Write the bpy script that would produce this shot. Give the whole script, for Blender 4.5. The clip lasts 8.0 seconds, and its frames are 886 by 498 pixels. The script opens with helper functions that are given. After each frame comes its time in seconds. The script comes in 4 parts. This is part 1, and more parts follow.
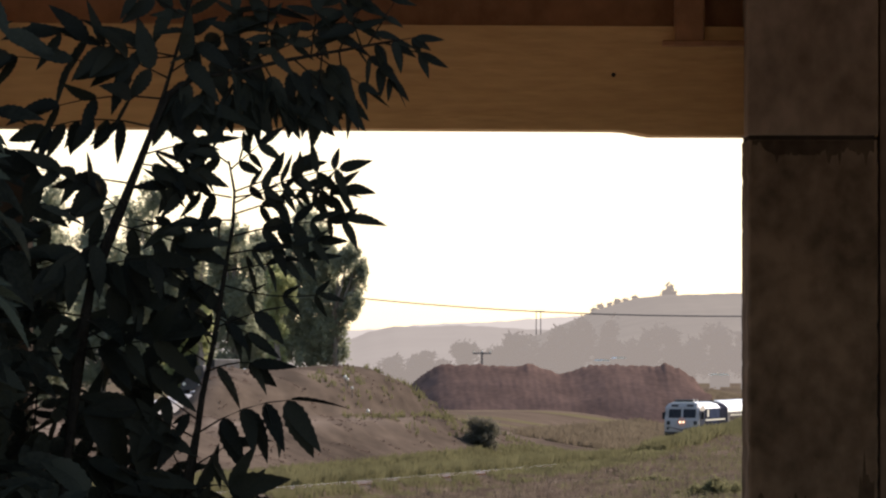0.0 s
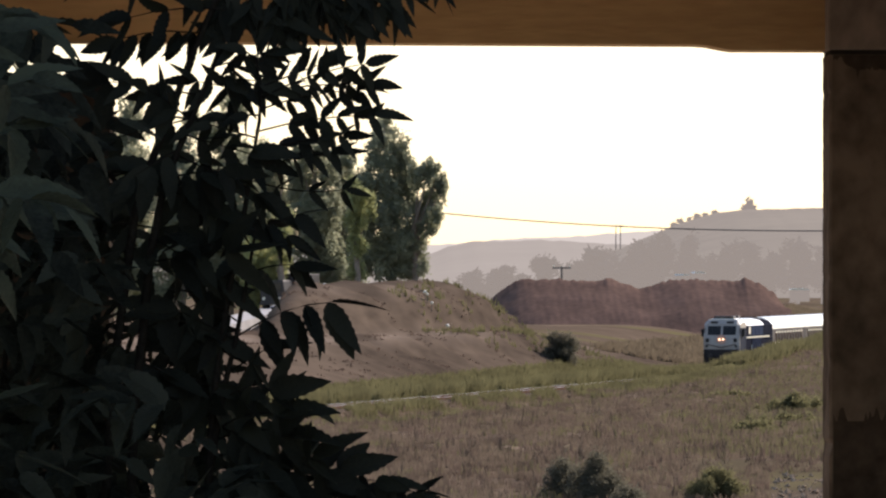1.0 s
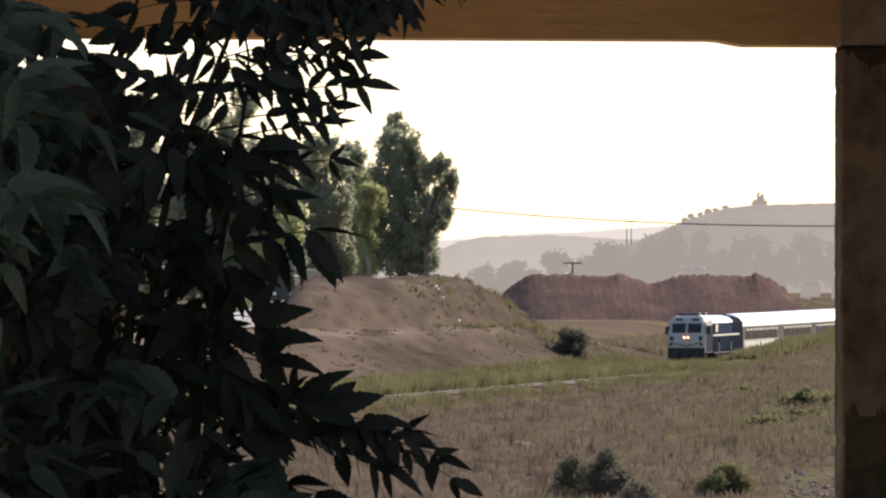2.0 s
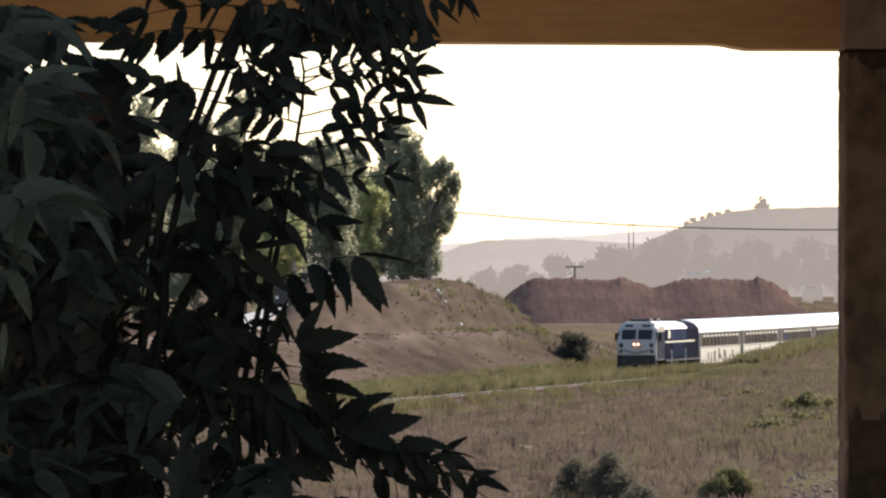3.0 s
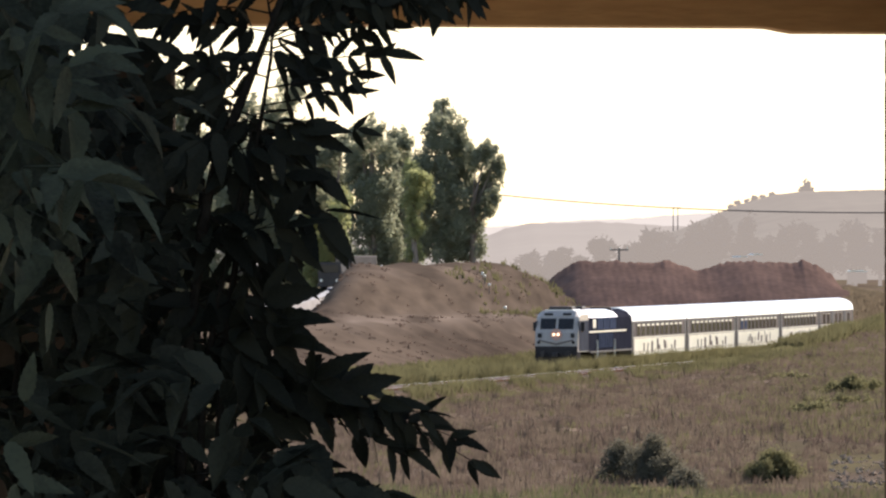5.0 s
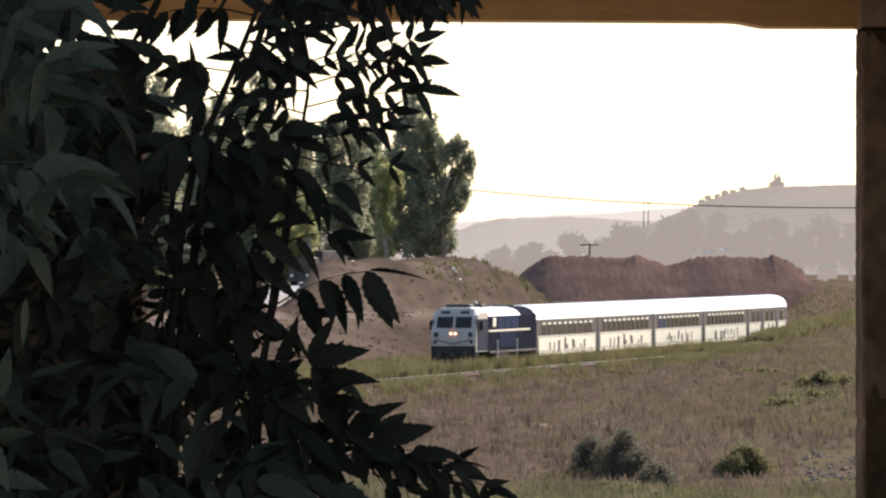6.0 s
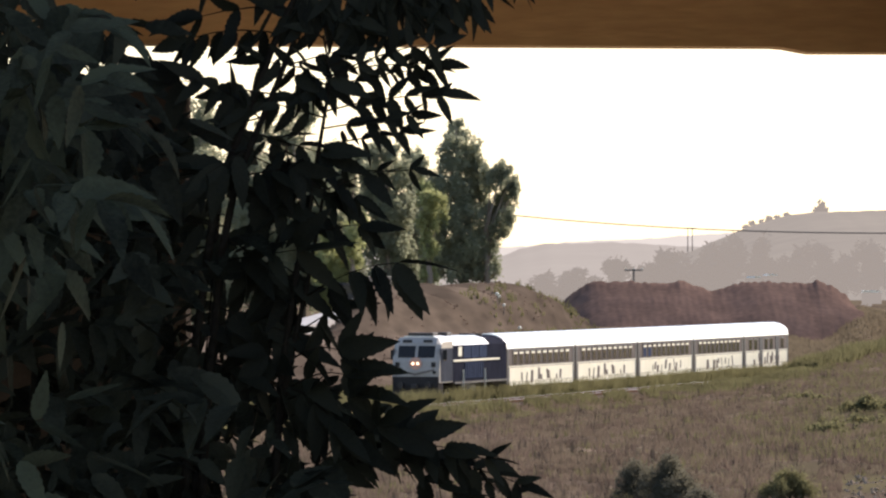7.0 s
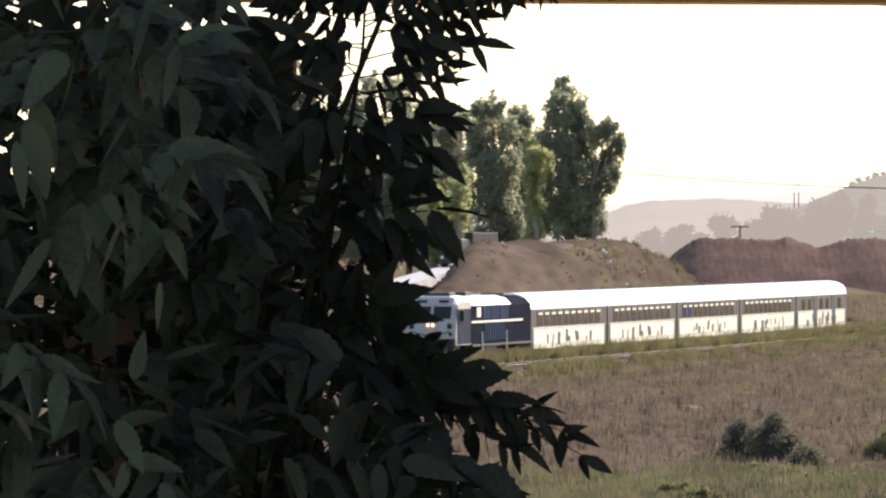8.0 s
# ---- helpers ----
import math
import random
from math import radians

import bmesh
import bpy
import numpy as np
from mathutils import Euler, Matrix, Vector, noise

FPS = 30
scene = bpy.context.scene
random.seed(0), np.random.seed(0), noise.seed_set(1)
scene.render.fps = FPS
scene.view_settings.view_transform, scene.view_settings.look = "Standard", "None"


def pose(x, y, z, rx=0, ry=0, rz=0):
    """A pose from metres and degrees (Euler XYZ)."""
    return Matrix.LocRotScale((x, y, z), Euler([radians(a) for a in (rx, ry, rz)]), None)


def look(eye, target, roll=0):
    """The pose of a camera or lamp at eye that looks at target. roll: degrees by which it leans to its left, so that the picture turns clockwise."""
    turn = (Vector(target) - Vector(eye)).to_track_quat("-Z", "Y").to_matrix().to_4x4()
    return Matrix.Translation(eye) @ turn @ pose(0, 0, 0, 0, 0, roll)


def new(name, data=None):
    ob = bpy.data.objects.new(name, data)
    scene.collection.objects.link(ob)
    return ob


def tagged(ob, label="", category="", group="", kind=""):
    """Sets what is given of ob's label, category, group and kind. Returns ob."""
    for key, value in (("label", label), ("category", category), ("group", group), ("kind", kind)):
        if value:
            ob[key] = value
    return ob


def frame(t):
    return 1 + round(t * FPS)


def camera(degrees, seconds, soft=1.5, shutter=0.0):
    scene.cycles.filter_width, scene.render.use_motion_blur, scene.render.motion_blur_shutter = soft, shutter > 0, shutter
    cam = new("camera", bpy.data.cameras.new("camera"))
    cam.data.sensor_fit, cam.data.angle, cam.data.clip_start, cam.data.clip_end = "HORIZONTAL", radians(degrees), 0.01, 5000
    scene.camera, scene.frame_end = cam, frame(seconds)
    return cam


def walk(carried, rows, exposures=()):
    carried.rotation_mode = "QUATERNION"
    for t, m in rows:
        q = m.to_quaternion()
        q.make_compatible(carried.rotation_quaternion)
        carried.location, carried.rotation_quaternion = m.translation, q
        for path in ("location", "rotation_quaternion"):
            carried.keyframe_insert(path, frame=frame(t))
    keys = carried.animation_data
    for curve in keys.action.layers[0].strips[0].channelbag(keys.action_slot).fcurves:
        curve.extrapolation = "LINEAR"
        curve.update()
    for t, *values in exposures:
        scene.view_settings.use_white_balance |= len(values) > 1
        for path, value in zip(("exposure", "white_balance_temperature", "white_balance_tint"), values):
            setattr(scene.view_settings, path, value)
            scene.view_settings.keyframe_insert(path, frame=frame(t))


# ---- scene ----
F_PX = 784 / math.tan(radians(3.0))     # the lens, in picture widths of 1568
EYE_Z = 8.07                            # the eye over the rail heads
cam = camera(6.0, 8.0, soft=2.3)

# seconds, and where the white spot on the bank (straight along +Y) stands in the picture
AIM = [(0.0, 611, 648), (0.1, 611, 648), (0.2, 618, 647), (0.3, 626, 639), (0.4, 636, 603), (0.5, 654, 576), (0.6, 680, 537),
       (0.7, 701, 517), (0.8, 722, 499), (0.9, 736, 498), (1.0, 752, 497), (1.1, 762, 494), (1.2, 769, 490),
       (1.75, 772, 487), (2.3, 770, 493), (2.5, 786, 496), (3.0, 775, 495), (3.5, 775, 490), (4.0, 804, 470), (4.2, 812, 467),
       (4.8, 842, 465), (5.3, 862, 463), (5.5, 844, 461), (5.7, 832, 462), (5.9, 812, 457), (6.0, 801, 456), (6.2, 785, 457), (6.4, 774, 460), (6.5, 770, 464),
       (6.6, 771, 465), (6.8, 785, 485), (6.9, 840, 496), (7.0, 879, 501), (7.1, 925, 493), (7.2, 938, 498), (7.3, 958, 487),
       (7.4, 889, 446), (7.5, 929, 374), (7.6, 965, 356), (7.7, 995, 359), (7.8, 1004, 373), (7.9, 1036, 398), (8.0, 1067, 424)]


def aim_pose(t, x, y):
    yaw = math.degrees(math.atan((x - 784) / F_PX))
    pitch = 90 + math.degrees(math.atan((y - 19 - 441) / F_PX))
    return pose(-0.03 * min(t / 5.5, 1.0), 0, EYE_Z, pitch, 0, yaw)


walk(cam, [(t, aim_pose(t, x, y)) for t, x, y in AIM], exposures=[(0, 0.98, 6700, 18), (0.5, 0.78, 6700, 18), (1.2, 0.97, 6700, 18), (2.3, 1.17, 6700, 17), (5.4, 1.24, 6700, 17), (7.0, 1.13, 6700, 17), (7.5, 1.1, 6700, 17), (8, 1.48, 6700, 17)])

# ---- light ----
SUN_AZ, SUN_EL = 38, 33                 # degrees to the right of +Y, and up
world = bpy.data.worlds.new("sky")
scene.world = world
world.use_nodes = True
wn = world.node_tree
sky = wn.nodes.new("ShaderNodeTexSky")
sky.sky_type, sky.sun_disc = "NISHITA", False
sky.sun_elevation, sky.sun_rotation = radians(SUN_EL), radians(SUN_AZ)
sky.air_density, sky.dust_density, sky.ozone_density = 1.0, 0.5, 1.0
wn.links.new(sky.outputs[0], wn.nodes["Background"].inputs[0])
wn.nodes["Background"].inputs[1].default_value = 0.1
sun = new("sun", bpy.data.lights.new("sun", "SUN"))
sun.data.energy, sun.data.angle, sun.data.color = 2.85, radians(0.6), (1.0, 0.94, 0.85)
a, e = radians(SUN_AZ), radians(SUN_EL)
sun.matrix_world = look((300 * math.sin(a), 300 * math.cos(a), 300), (300 * math.sin(a) - math.sin(a) * math.cos(e), 300 * math.cos(a) - math.cos(a) * math.cos(e), 300 - math.sin(e)))

# ---- materials ----


def mat(name, c1, c2=None, rough=0.8, metal=0.0, scale=2.0, fine=30.0, bump=0.2, spec=0.4, island=0.0, obj=0.0, stretch=(1, 1, 1), emit=None, through_light=0.0, canopy=0.0):
    """A surface that varies at two scales between two base colours."""
    m = bpy.data.materials.new(name)
    m.use_nodes = True
    nt = m.node_tree
    N, L = nt.nodes, nt.links.new
    p = N["Principled BSDF"]
    c2 = c2 or tuple(0.75 * c for c in c1)
    co = N.new("ShaderNodeTexCoord")
    mp = N.new("ShaderNodeMapping")
    mp.inputs["Scale"].default_value = stretch
    L(co.outputs["Object"], mp.inputs[0])
    big, small = N.new("ShaderNodeTexNoise"), N.new("ShaderNodeTexNoise")
    for n, s, d in ((big, scale, 5), (small, fine, 3)):
        n.inputs["Scale"].default_value, n.inputs["Detail"].default_value = s, d
        L(mp.outputs[0], n.inputs["Vector"])
    mix = N.new("ShaderNodeMath")
    mix.operation = "MULTIPLY_ADD"
    mix.inputs[1].default_value = 0.45
    L(small.outputs[0], mix.inputs[0])
    half = N.new("ShaderNodeMath")
    half.operation = "MULTIPLY"
    half.inputs[1].default_value = 0.6
    L(big.outputs[0], half.inputs[0])
    L(half.outputs[0], mix.inputs[2])
    value = mix.outputs[0]
    for amount, kind, out in ((island, "ShaderNodeNewGeometry", "Random Per Island"), (obj, "ShaderNodeObjectInfo", "Random")):
        if amount:
            r, k = N.new(kind), N.new("ShaderNodeMath")
            k.operation = "MULTIPLY_ADD"
            k.inputs[1].default_value = amount
            L(r.outputs[out], k.inputs[0])
            L(value, k.inputs[2])
            value = k.outputs[0]
    ramp = N.new("ShaderNodeValToRGB")
    ramp.color_ramp.elements[0].position, ramp.color_ramp.elements[1].position = 0.36, 0.68 + island + obj
    ramp.color_ramp.elements[0].color, ramp.color_ramp.elements[1].color = (*c2, 1), (*c1, 1)
    L(value, ramp.inputs[0])
    L(ramp.outputs[0], p.inputs["Base Color"])
    p.inputs["Roughness"].default_value, p.inputs["Metallic"].default_value = rough, metal
    p.inputs["Specular IOR Level"].default_value = spec
    if bump:
        b = N.new("ShaderNodeBump")
        b.inputs["Strength"].default_value, b.inputs["Distance"].default_value = bump, 0.02
        L(small.outputs[0], b.inputs["Height"])
        L(b.outputs[0], p.inputs["Normal"])
    soft = None
    if canopy:
        # leaves in a canopy pass the light from above on alike, whichever way each one is turned
        g = N.new("ShaderNodeNewGeometry")
        both = []
        for way in (canopy, -canopy):
            k, u = N.new("ShaderNodeVectorMath"), N.new("ShaderNodeVectorMath")
            k.operation, u.operation = "MULTIPLY_ADD", "NORMALIZE"
            k.inputs[1].default_value, k.inputs[2].default_value = (1 - canopy,) * 3, (0, 0, way)
            L(g.outputs["Normal"], k.inputs[0])
            L(k.outputs[0], u.inputs[0])
            both.append(u.outputs[0])
        L(both[0], p.inputs["Normal"])
        soft = both[1]
    if emit:
        p.inputs["Emission Color"].default_value, p.inputs["Emission Strength"].default_value = (*emit[:3], 1), emit[3]
    if through_light:
        t, add = N.new("ShaderNodeBsdfTranslucent"), N.new("ShaderNodeMixShader")
        L(ramp.outputs[0], t.inputs[0])
        if soft:
            L(soft, t.inputs["Normal"])
        add.inputs[0].default_value = through_light
        L(p.outputs[0], add.inputs[1])
        L(t.outputs[0], add.inputs[2])
        L(add.outputs[0], N["Material Output"].inputs[0])
    return m


def glass(name, tint=(0.03, 0.03, 0.03)):
    m = mat(name, tint, rough=0.12, bump=0, spec=0.3)
    return m


CONCRETE = mat("weathered_concrete", (0.29, 0.225, 0.18), (0.15, 0.112, 0.087), 0.9, scale=2.4, fine=13, bump=0.5, spec=0.1, stretch=(1, 1, 0.7))
OCHRE = mat("ochre_painted_concrete", (0.66, 0.42, 0.20), (0.46, 0.28, 0.125), 0.85, scale=1.2, fine=14, bump=0.3, stretch=(0.35, 1, 2.0))
DECK = mat("sooty_concrete", (0.42, 0.22, 0.12), (0.24, 0.125, 0.07), 0.9, scale=1.0, fine=12, bump=0.4)
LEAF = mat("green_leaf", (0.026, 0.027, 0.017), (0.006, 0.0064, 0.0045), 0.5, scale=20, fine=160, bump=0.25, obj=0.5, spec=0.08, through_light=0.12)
# dark and pale copies of one leaf: shade and light put into the colour
LEAFM = mat("shaded_leaf_mass", (0.042, 0.044, 0.029), (0.002, 0.0022, 0.0015), 0.5, scale=20, fine=160, bump=0.2, island=0.6, spec=0.05, through_light=0.1)
LEAF_LIT = mat("lit_near_leaf", (0.060, 0.067, 0.040), (0.006, 0.0068, 0.0042), 0.5, scale=20, fine=160, bump=0.2, island=0.6, spec=0.07, through_light=0.1)
BARK = mat("brown_bark", (0.026, 0.022, 0.016), (0.012, 0.010, 0.008), 0.9, scale=12, fine=90, bump=0.5, spec=0.0)
GUM = mat("grey_green_gum_leaves", (0.38, 0.385, 0.25), (0.25, 0.255, 0.17), 0.6, scale=0.35, fine=3, bump=0, island=0.2, through_light=0.6, spec=0.0, canopy=0.3)
GUMY = mat("yellow_green_leaves", (0.44, 0.44, 0.20), (0.3, 0.305, 0.14), 0.6, scale=0.35, fine=3, bump=0, island=0.2, through_light=0.6, spec=0.0, canopy=0.3)
TRUNK = mat("pale_gum_bark", (0.30, 0.24, 0.18), (0.16, 0.12, 0.09), 0.9, scale=1.5, fine=9, bump=0.4)
REDEARTH = mat("red_earth", (0.175, 0.112, 0.088), (0.105, 0.069, 0.056), 0.95, scale=0.25, fine=1.6, bump=0.6, spec=0.0)
DRY = mat("dry_weeds", (0.185, 0.140, 0.100), (0.085, 0.065, 0.047), 0.8, scale=0.35, fine=1.2, bump=0, island=0.06, through_light=0.6, spec=0.0, stretch=(1, 0.14, 1), canopy=0.6)
GREEN = mat("green_weeds", (0.170, 0.154, 0.075), (0.080, 0.073, 0.037), 0.8, scale=0.4, fine=1.4, bump=0, island=0.1, through_light=0.6, spec=0.0, stretch=(1, 0.14, 1), canopy=0.6)
STRAW = mat("straw_weeds", (0.195, 0.152, 0.1), (0.105, 0.082, 0.055), 0.8, scale=0.4, fine=1.4, bump=0, island=0.1, through_light=0.6, spec=0.0, stretch=(1, 0.14, 1), canopy=0.6)
BUSH = mat("grey_green_bush", (0.19, 0.172, 0.118), (0.12, 0.108, 0.077), 0.7, scale=0.7, fine=5, bump=0, island=0.15, through_light=0.55, spec=0.0, canopy=0.45)
STEEL = mat("worn_rail_steel", (0.32, 0.305, 0.29), (0.014, 0.012, 0.01), 0.34, 1.0, scale=0.3, fine=2.5, bump=0.05, stretch=(1, 0.35, 1))
BALLAST = mat("brown_ballast", (0.13, 0.10, 0.078), (0.07, 0.055, 0.045), 0.95, scale=1.0, fine=9, bump=0.8, spec=0.0)
SLEEPER = mat("grey_sleeper", (0.11, 0.09, 0.075), (0.07, 0.056, 0.046), 0.9, scale=1.0, fine=9, spec=0.0)
WHITE = mat("cream_white_paint", (0.86, 0.81, 0.66), (0.72, 0.66, 0.5), 0.35, scale=0.7, fine=5, bump=0.05)
MASK = mat("pale_grey_paint", (0.42, 0.38, 0.33), (0.33, 0.3, 0.26), 0.35, scale=0.8, fine=6, bump=0.03)
# navy raised in colour to imitate haze over the distance
NAVY = mat("navy_blue_paint", (0.032, 0.033, 0.045), (0.02, 0.021, 0.028), 0.8, spec=0.0, scale=0.7, fine=6, bump=0.05)
BLUEG = mat("blue_grey_panel", (0.062, 0.076, 0.115), (0.04, 0.049, 0.074), 0.8, spec=0.0, scale=0.8, fine=6, bump=0.05)
CARGREY = mat("warm_grey_paint", (0.20, 0.17, 0.15), (0.14, 0.12, 0.105), 0.75, spec=0.0, scale=0.7, fine=5, bump=0.05)
ROOF = mat("silver_roof_paint", (0.86, 0.85, 0.82), (0.76, 0.74, 0.70), 0.32, 0.35, scale=0.4, fine=3, bump=0.1)
BLACK = mat("black_rubber", (0.03, 0.028, 0.026), (0.018, 0.017, 0.016), 0.7, scale=1, fine=9)
DARKMETAL = mat("dark_dirty_metal", (0.07, 0.06, 0.055), (0.04, 0.034, 0.03), 0.6, 0.4, scale=1, fine=9)
GLASS = glass("dark_window_glass")
LAMP = mat("lit_lamp", (0.9, 0.7, 0.5), rough=0.3, bump=0, emit=(1.0, 0.66, 0.42, 1.6))
ORANGE = mat("orange_paint", (0.60, 0.38, 0.30), rough=0.5, bump=0)
WOODPOLE = mat("weathered_pole", (0.2, 0.17, 0.15), rough=0.9, scale=3, fine=20)
WIRE = mat("dull_cable", (0.16, 0.14, 0.13), rough=0.9, bump=0, spec=0.0)
ROAD = mat("pale_dusty_road", (0.52, 0.50, 0.48), (0.42, 0.40, 0.38), 0.5, scale=0.3, fine=3, spec=0.0)
# haze painted in as emission: the farther the range, the paler its glow
HILL = [mat("haze_glow_hill_near", (0.11, 0.10, 0.08), (0.07, 0.065, 0.055), 1.0, spec=0.0, scale=0.01, fine=0.07, bump=0, emit=(0.42, 0.378, 0.342, 0.35)),
        mat("haze_glow_hill_mid", (0.10, 0.095, 0.085), (0.08, 0.075, 0.07), 1.0, spec=0.0, scale=0.01, fine=0.05, bump=0, emit=(0.52, 0.47, 0.425, 0.38)),
        mat("haze_glow_hill_far", (0.10, 0.095, 0.09), (0.09, 0.085, 0.08), 1.0, spec=0.0, scale=0.01, fine=0.05, bump=0, emit=(0.66, 0.61, 0.56, 0.48))]
# pale emission painted in for haze, on far trees and house walls
FARHAZE = mat("far_haze_glow", (0.05, 0.048, 0.04), (0.03, 0.03, 0.027), 1.0, scale=0.05, fine=0.4, bump=0, island=0.3, emit=(0.36, 0.325, 0.295, 0.455), spec=0.0)
CABSIDE = mat("blue_grey_paint", (0.075, 0.079, 0.092), (0.055, 0.058, 0.066), 0.8, spec=0.0, scale=0.8, fine=6, bump=0.03)
RUST = mat("rusty_steel", (0.16, 0.09, 0.06), (0.09, 0.055, 0.04), 0.9, spec=0.0, scale=1, fine=8)
DARKCONC = mat("dark_concrete", (0.055, 0.045, 0.038), (0.03, 0.025, 0.021), 0.95, spec=0.0, scale=2.0, fine=14, bump=0.4)
STALK = mat("dead_stalks", (0.15, 0.112, 0.082), (0.095, 0.071, 0.053), 0.9, spec=0.0, scale=1.0, fine=9, bump=0)
STAINED = mat("stained_concrete", (0.20, 0.15, 0.115), (0.055, 0.041, 0.032), 0.9, spec=0.0, scale=2.0, fine=11, bump=0.5, stretch=(1, 1, 0.8))
PALE = mat("pale_bounce_slab", (0.50, 0.45, 0.38), (0.40, 0.35, 0.29), 0.9, spec=0.0, scale=0.4, fine=6)
YBUSH = mat("yellow_green_bush", (0.24, 0.218, 0.105), (0.14, 0.126, 0.062), 0.8, spec=0.0, scale=0.7, fine=5, bump=0, island=0.2, through_light=0.55, canopy=0.5)
RUBBLE = mat("grey_rubble", (0.36, 0.27, 0.19), (0.22, 0.165, 0.12), 0.95, spec=0.0, scale=0.6, fine=5, island=0.3)
RUSTY = mat("russet_weeds", (0.145, 0.104, 0.080), (0.070, 0.051, 0.040), 0.85, scale=0.35, fine=1.2, bump=0, island=0.06, through_light=0.6, spec=0.0, stretch=(1, 0.14, 1), canopy=0.6)
# dark skirt paint, with a haze lift put into its colour
SKIRT = mat("haze_lifted_dark_paint", (0.06, 0.054, 0.051), (0.04, 0.036, 0.034), 0.8, spec=0.0, scale=0.8, fine=6, bump=0.03)
BANKEARTH = mat("brown_cut_earth", (0.14, 0.104, 0.076), (0.05, 0.038, 0.029), 0.95, spec=0.0, scale=0.055, fine=0.5, bump=0.25, stretch=(0.7, 0.5, 2.2))
STREAK = mat("dark_streaky_stain", (0.10, 0.075, 0.058), (0.04, 0.03, 0.024), 0.95, spec=0.0, scale=4.0, fine=14, bump=0.3)
MEADOW = mat("fresh_green_weeds", (0.125, 0.128, 0.064), (0.06, 0.062, 0.031), 0.8, scale=0.4, fine=1.6, bump=0, island=0.1, through_light=0.6, spec=0.0, stretch=(1, 0.14, 1), canopy=0.6)
# ---- mesh helpers ----


def mesh_ob(name, verts, faces, material, parent=None, label="", smooth=False):
    me = bpy.data.meshes.new(name)
    me.from_pydata(verts if isinstance(verts, list) else verts.tolist(), [], faces if isinstance(faces, list) else faces.tolist())
    me.materials.append(material)
    if smooth:
        me.shade_smooth()
    ob = new(name, me)
    if parent:
        ob.parent = parent
    return tagged(ob, label)


def part(name, bm, material, parent=None, label="", smooth=False):
    me = bpy.data.meshes.new(name)
    bm.normal_update()
    bm.to_mesh(me)
    bm.free()
    me.materials.append(material)
    if smooth:
        me.shade_smooth()
    ob = new(name, me)
    if parent:
        ob.parent = parent
    return tagged(ob, label)


def box(x0, x1, y0, y1, z0, z1, bevel=0.0, bm=None):
    bm = bm or bmesh.new()
    m = pose((x0 + x1) / 2, (y0 + y1) / 2, (z0 + z1) / 2) @ Matrix.Diagonal((abs(x1 - x0), abs(y1 - y0), abs(z1 - z0), 1))
    made = bmesh.ops.create_cube(bm, size=1, matrix=m)
    if bevel:
        edges = list({e for v in made["verts"] for e in v.link_edges})
        bmesh.ops.bevel(bm, geom=edges, offset=bevel, segments=2, affect="EDGES", profile=0.5)
    return bm


def prism(profile, y0, y1, bevel=0.0):
    """A closed outline in x and z, drawn out along y."""
    bm = bmesh.new()
    rings = [[bm.verts.new((x, y, z)) for x, z in profile] for y in (y0, y1)]
    n = len(profile)
    bm.faces.new(rings[0])
    bm.faces.new(rings[1][::-1])
    for i in range(n):
        bm.faces.new((rings[0][(i + 1) % n], rings[0][i], rings[1][i], rings[1][(i + 1) % n]))
    bmesh.ops.recalc_face_normals(bm, faces=bm.faces)
    if bevel:
        bmesh.ops.bevel(bm, geom=list(bm.edges), offset=bevel, segments=1, affect="EDGES", profile=0.5)
    return bm


def tube(points, radii, sides=7, bm=None):
    """A tapered tube along points."""
    bm = bm or bmesh.new()
    rings = []
    for i, p in enumerate(points):
        p = Vector(p)
        d = (Vector(points[min(i + 1, len(points) - 1)]) - Vector(points[max(i - 1, 0)])).normalized()
        side = d.orthogonal().normalized()
        up = d.cross(side)
        r = radii[i] if isinstance(radii, (list, tuple)) else radii
        rings.append([bm.verts.new(p + r * (math.cos(k * math.tau / sides) * side + math.sin(k * math.tau / sides) * up)) for k in range(sides)])
    for r0, r1 in zip(rings, rings[1:]):
        best = min(range(sides), key=lambda k: (r1[k].co - r0[0].co).length)
        for k in range(sides):
            bm.faces.new((r0[k], r0[(k + 1) % sides], r1[(k + 1 + best) % sides], r1[(k + best) % sides]))
    bm.faces.new(rings[0][::-1])
    bm.faces.new(rings[-1])
    return bm


def rod(p, q, r, sides=8, bm=None):
    return tube([p, q], r, sides, bm)


def empty(name, m, label, category, group="", kind=""):
    ob = new(name)
    ob.matrix_world = m
    return tagged(ob, label, category, group, kind)


def fade(x, a, b):
    t = np.clip((np.asarray(x, float) - a) / (b - a), 0, 1)
    return t * t * (3 - 2 * t)


def wobble(x, y, size, seed=0):
    """Smooth unevenness in about -1 to 1, from sums of waves."""
    r = np.random.RandomState(seed)
    out = np.zeros(np.broadcast(x, y).shape)
    for k in range(9):
        ang, s, ph = r.rand() * math.tau, (0.6 + 1.6 * r.rand()) / size, r.rand() * math.tau
        out = out + np.sin((x * math.cos(ang) + y * math.sin(ang)) * s * math.tau + ph)
    return out / 4.5


def spot(u, v, dist):
    """The place at a depth along +Y, from hundredths of the lens angle: u to the right, v down of the white spot."""
    return Vector((u * dist / F_PX, dist, EYE_Z - (v + 19) * dist / F_PX))


# ---- the railway's line ----
T_X, T_Y, T_TH, T_K, T_K2, SPEED = -9.849, 502.08, 0.18322, 1.584e-5, -6.638e-7, 28.12


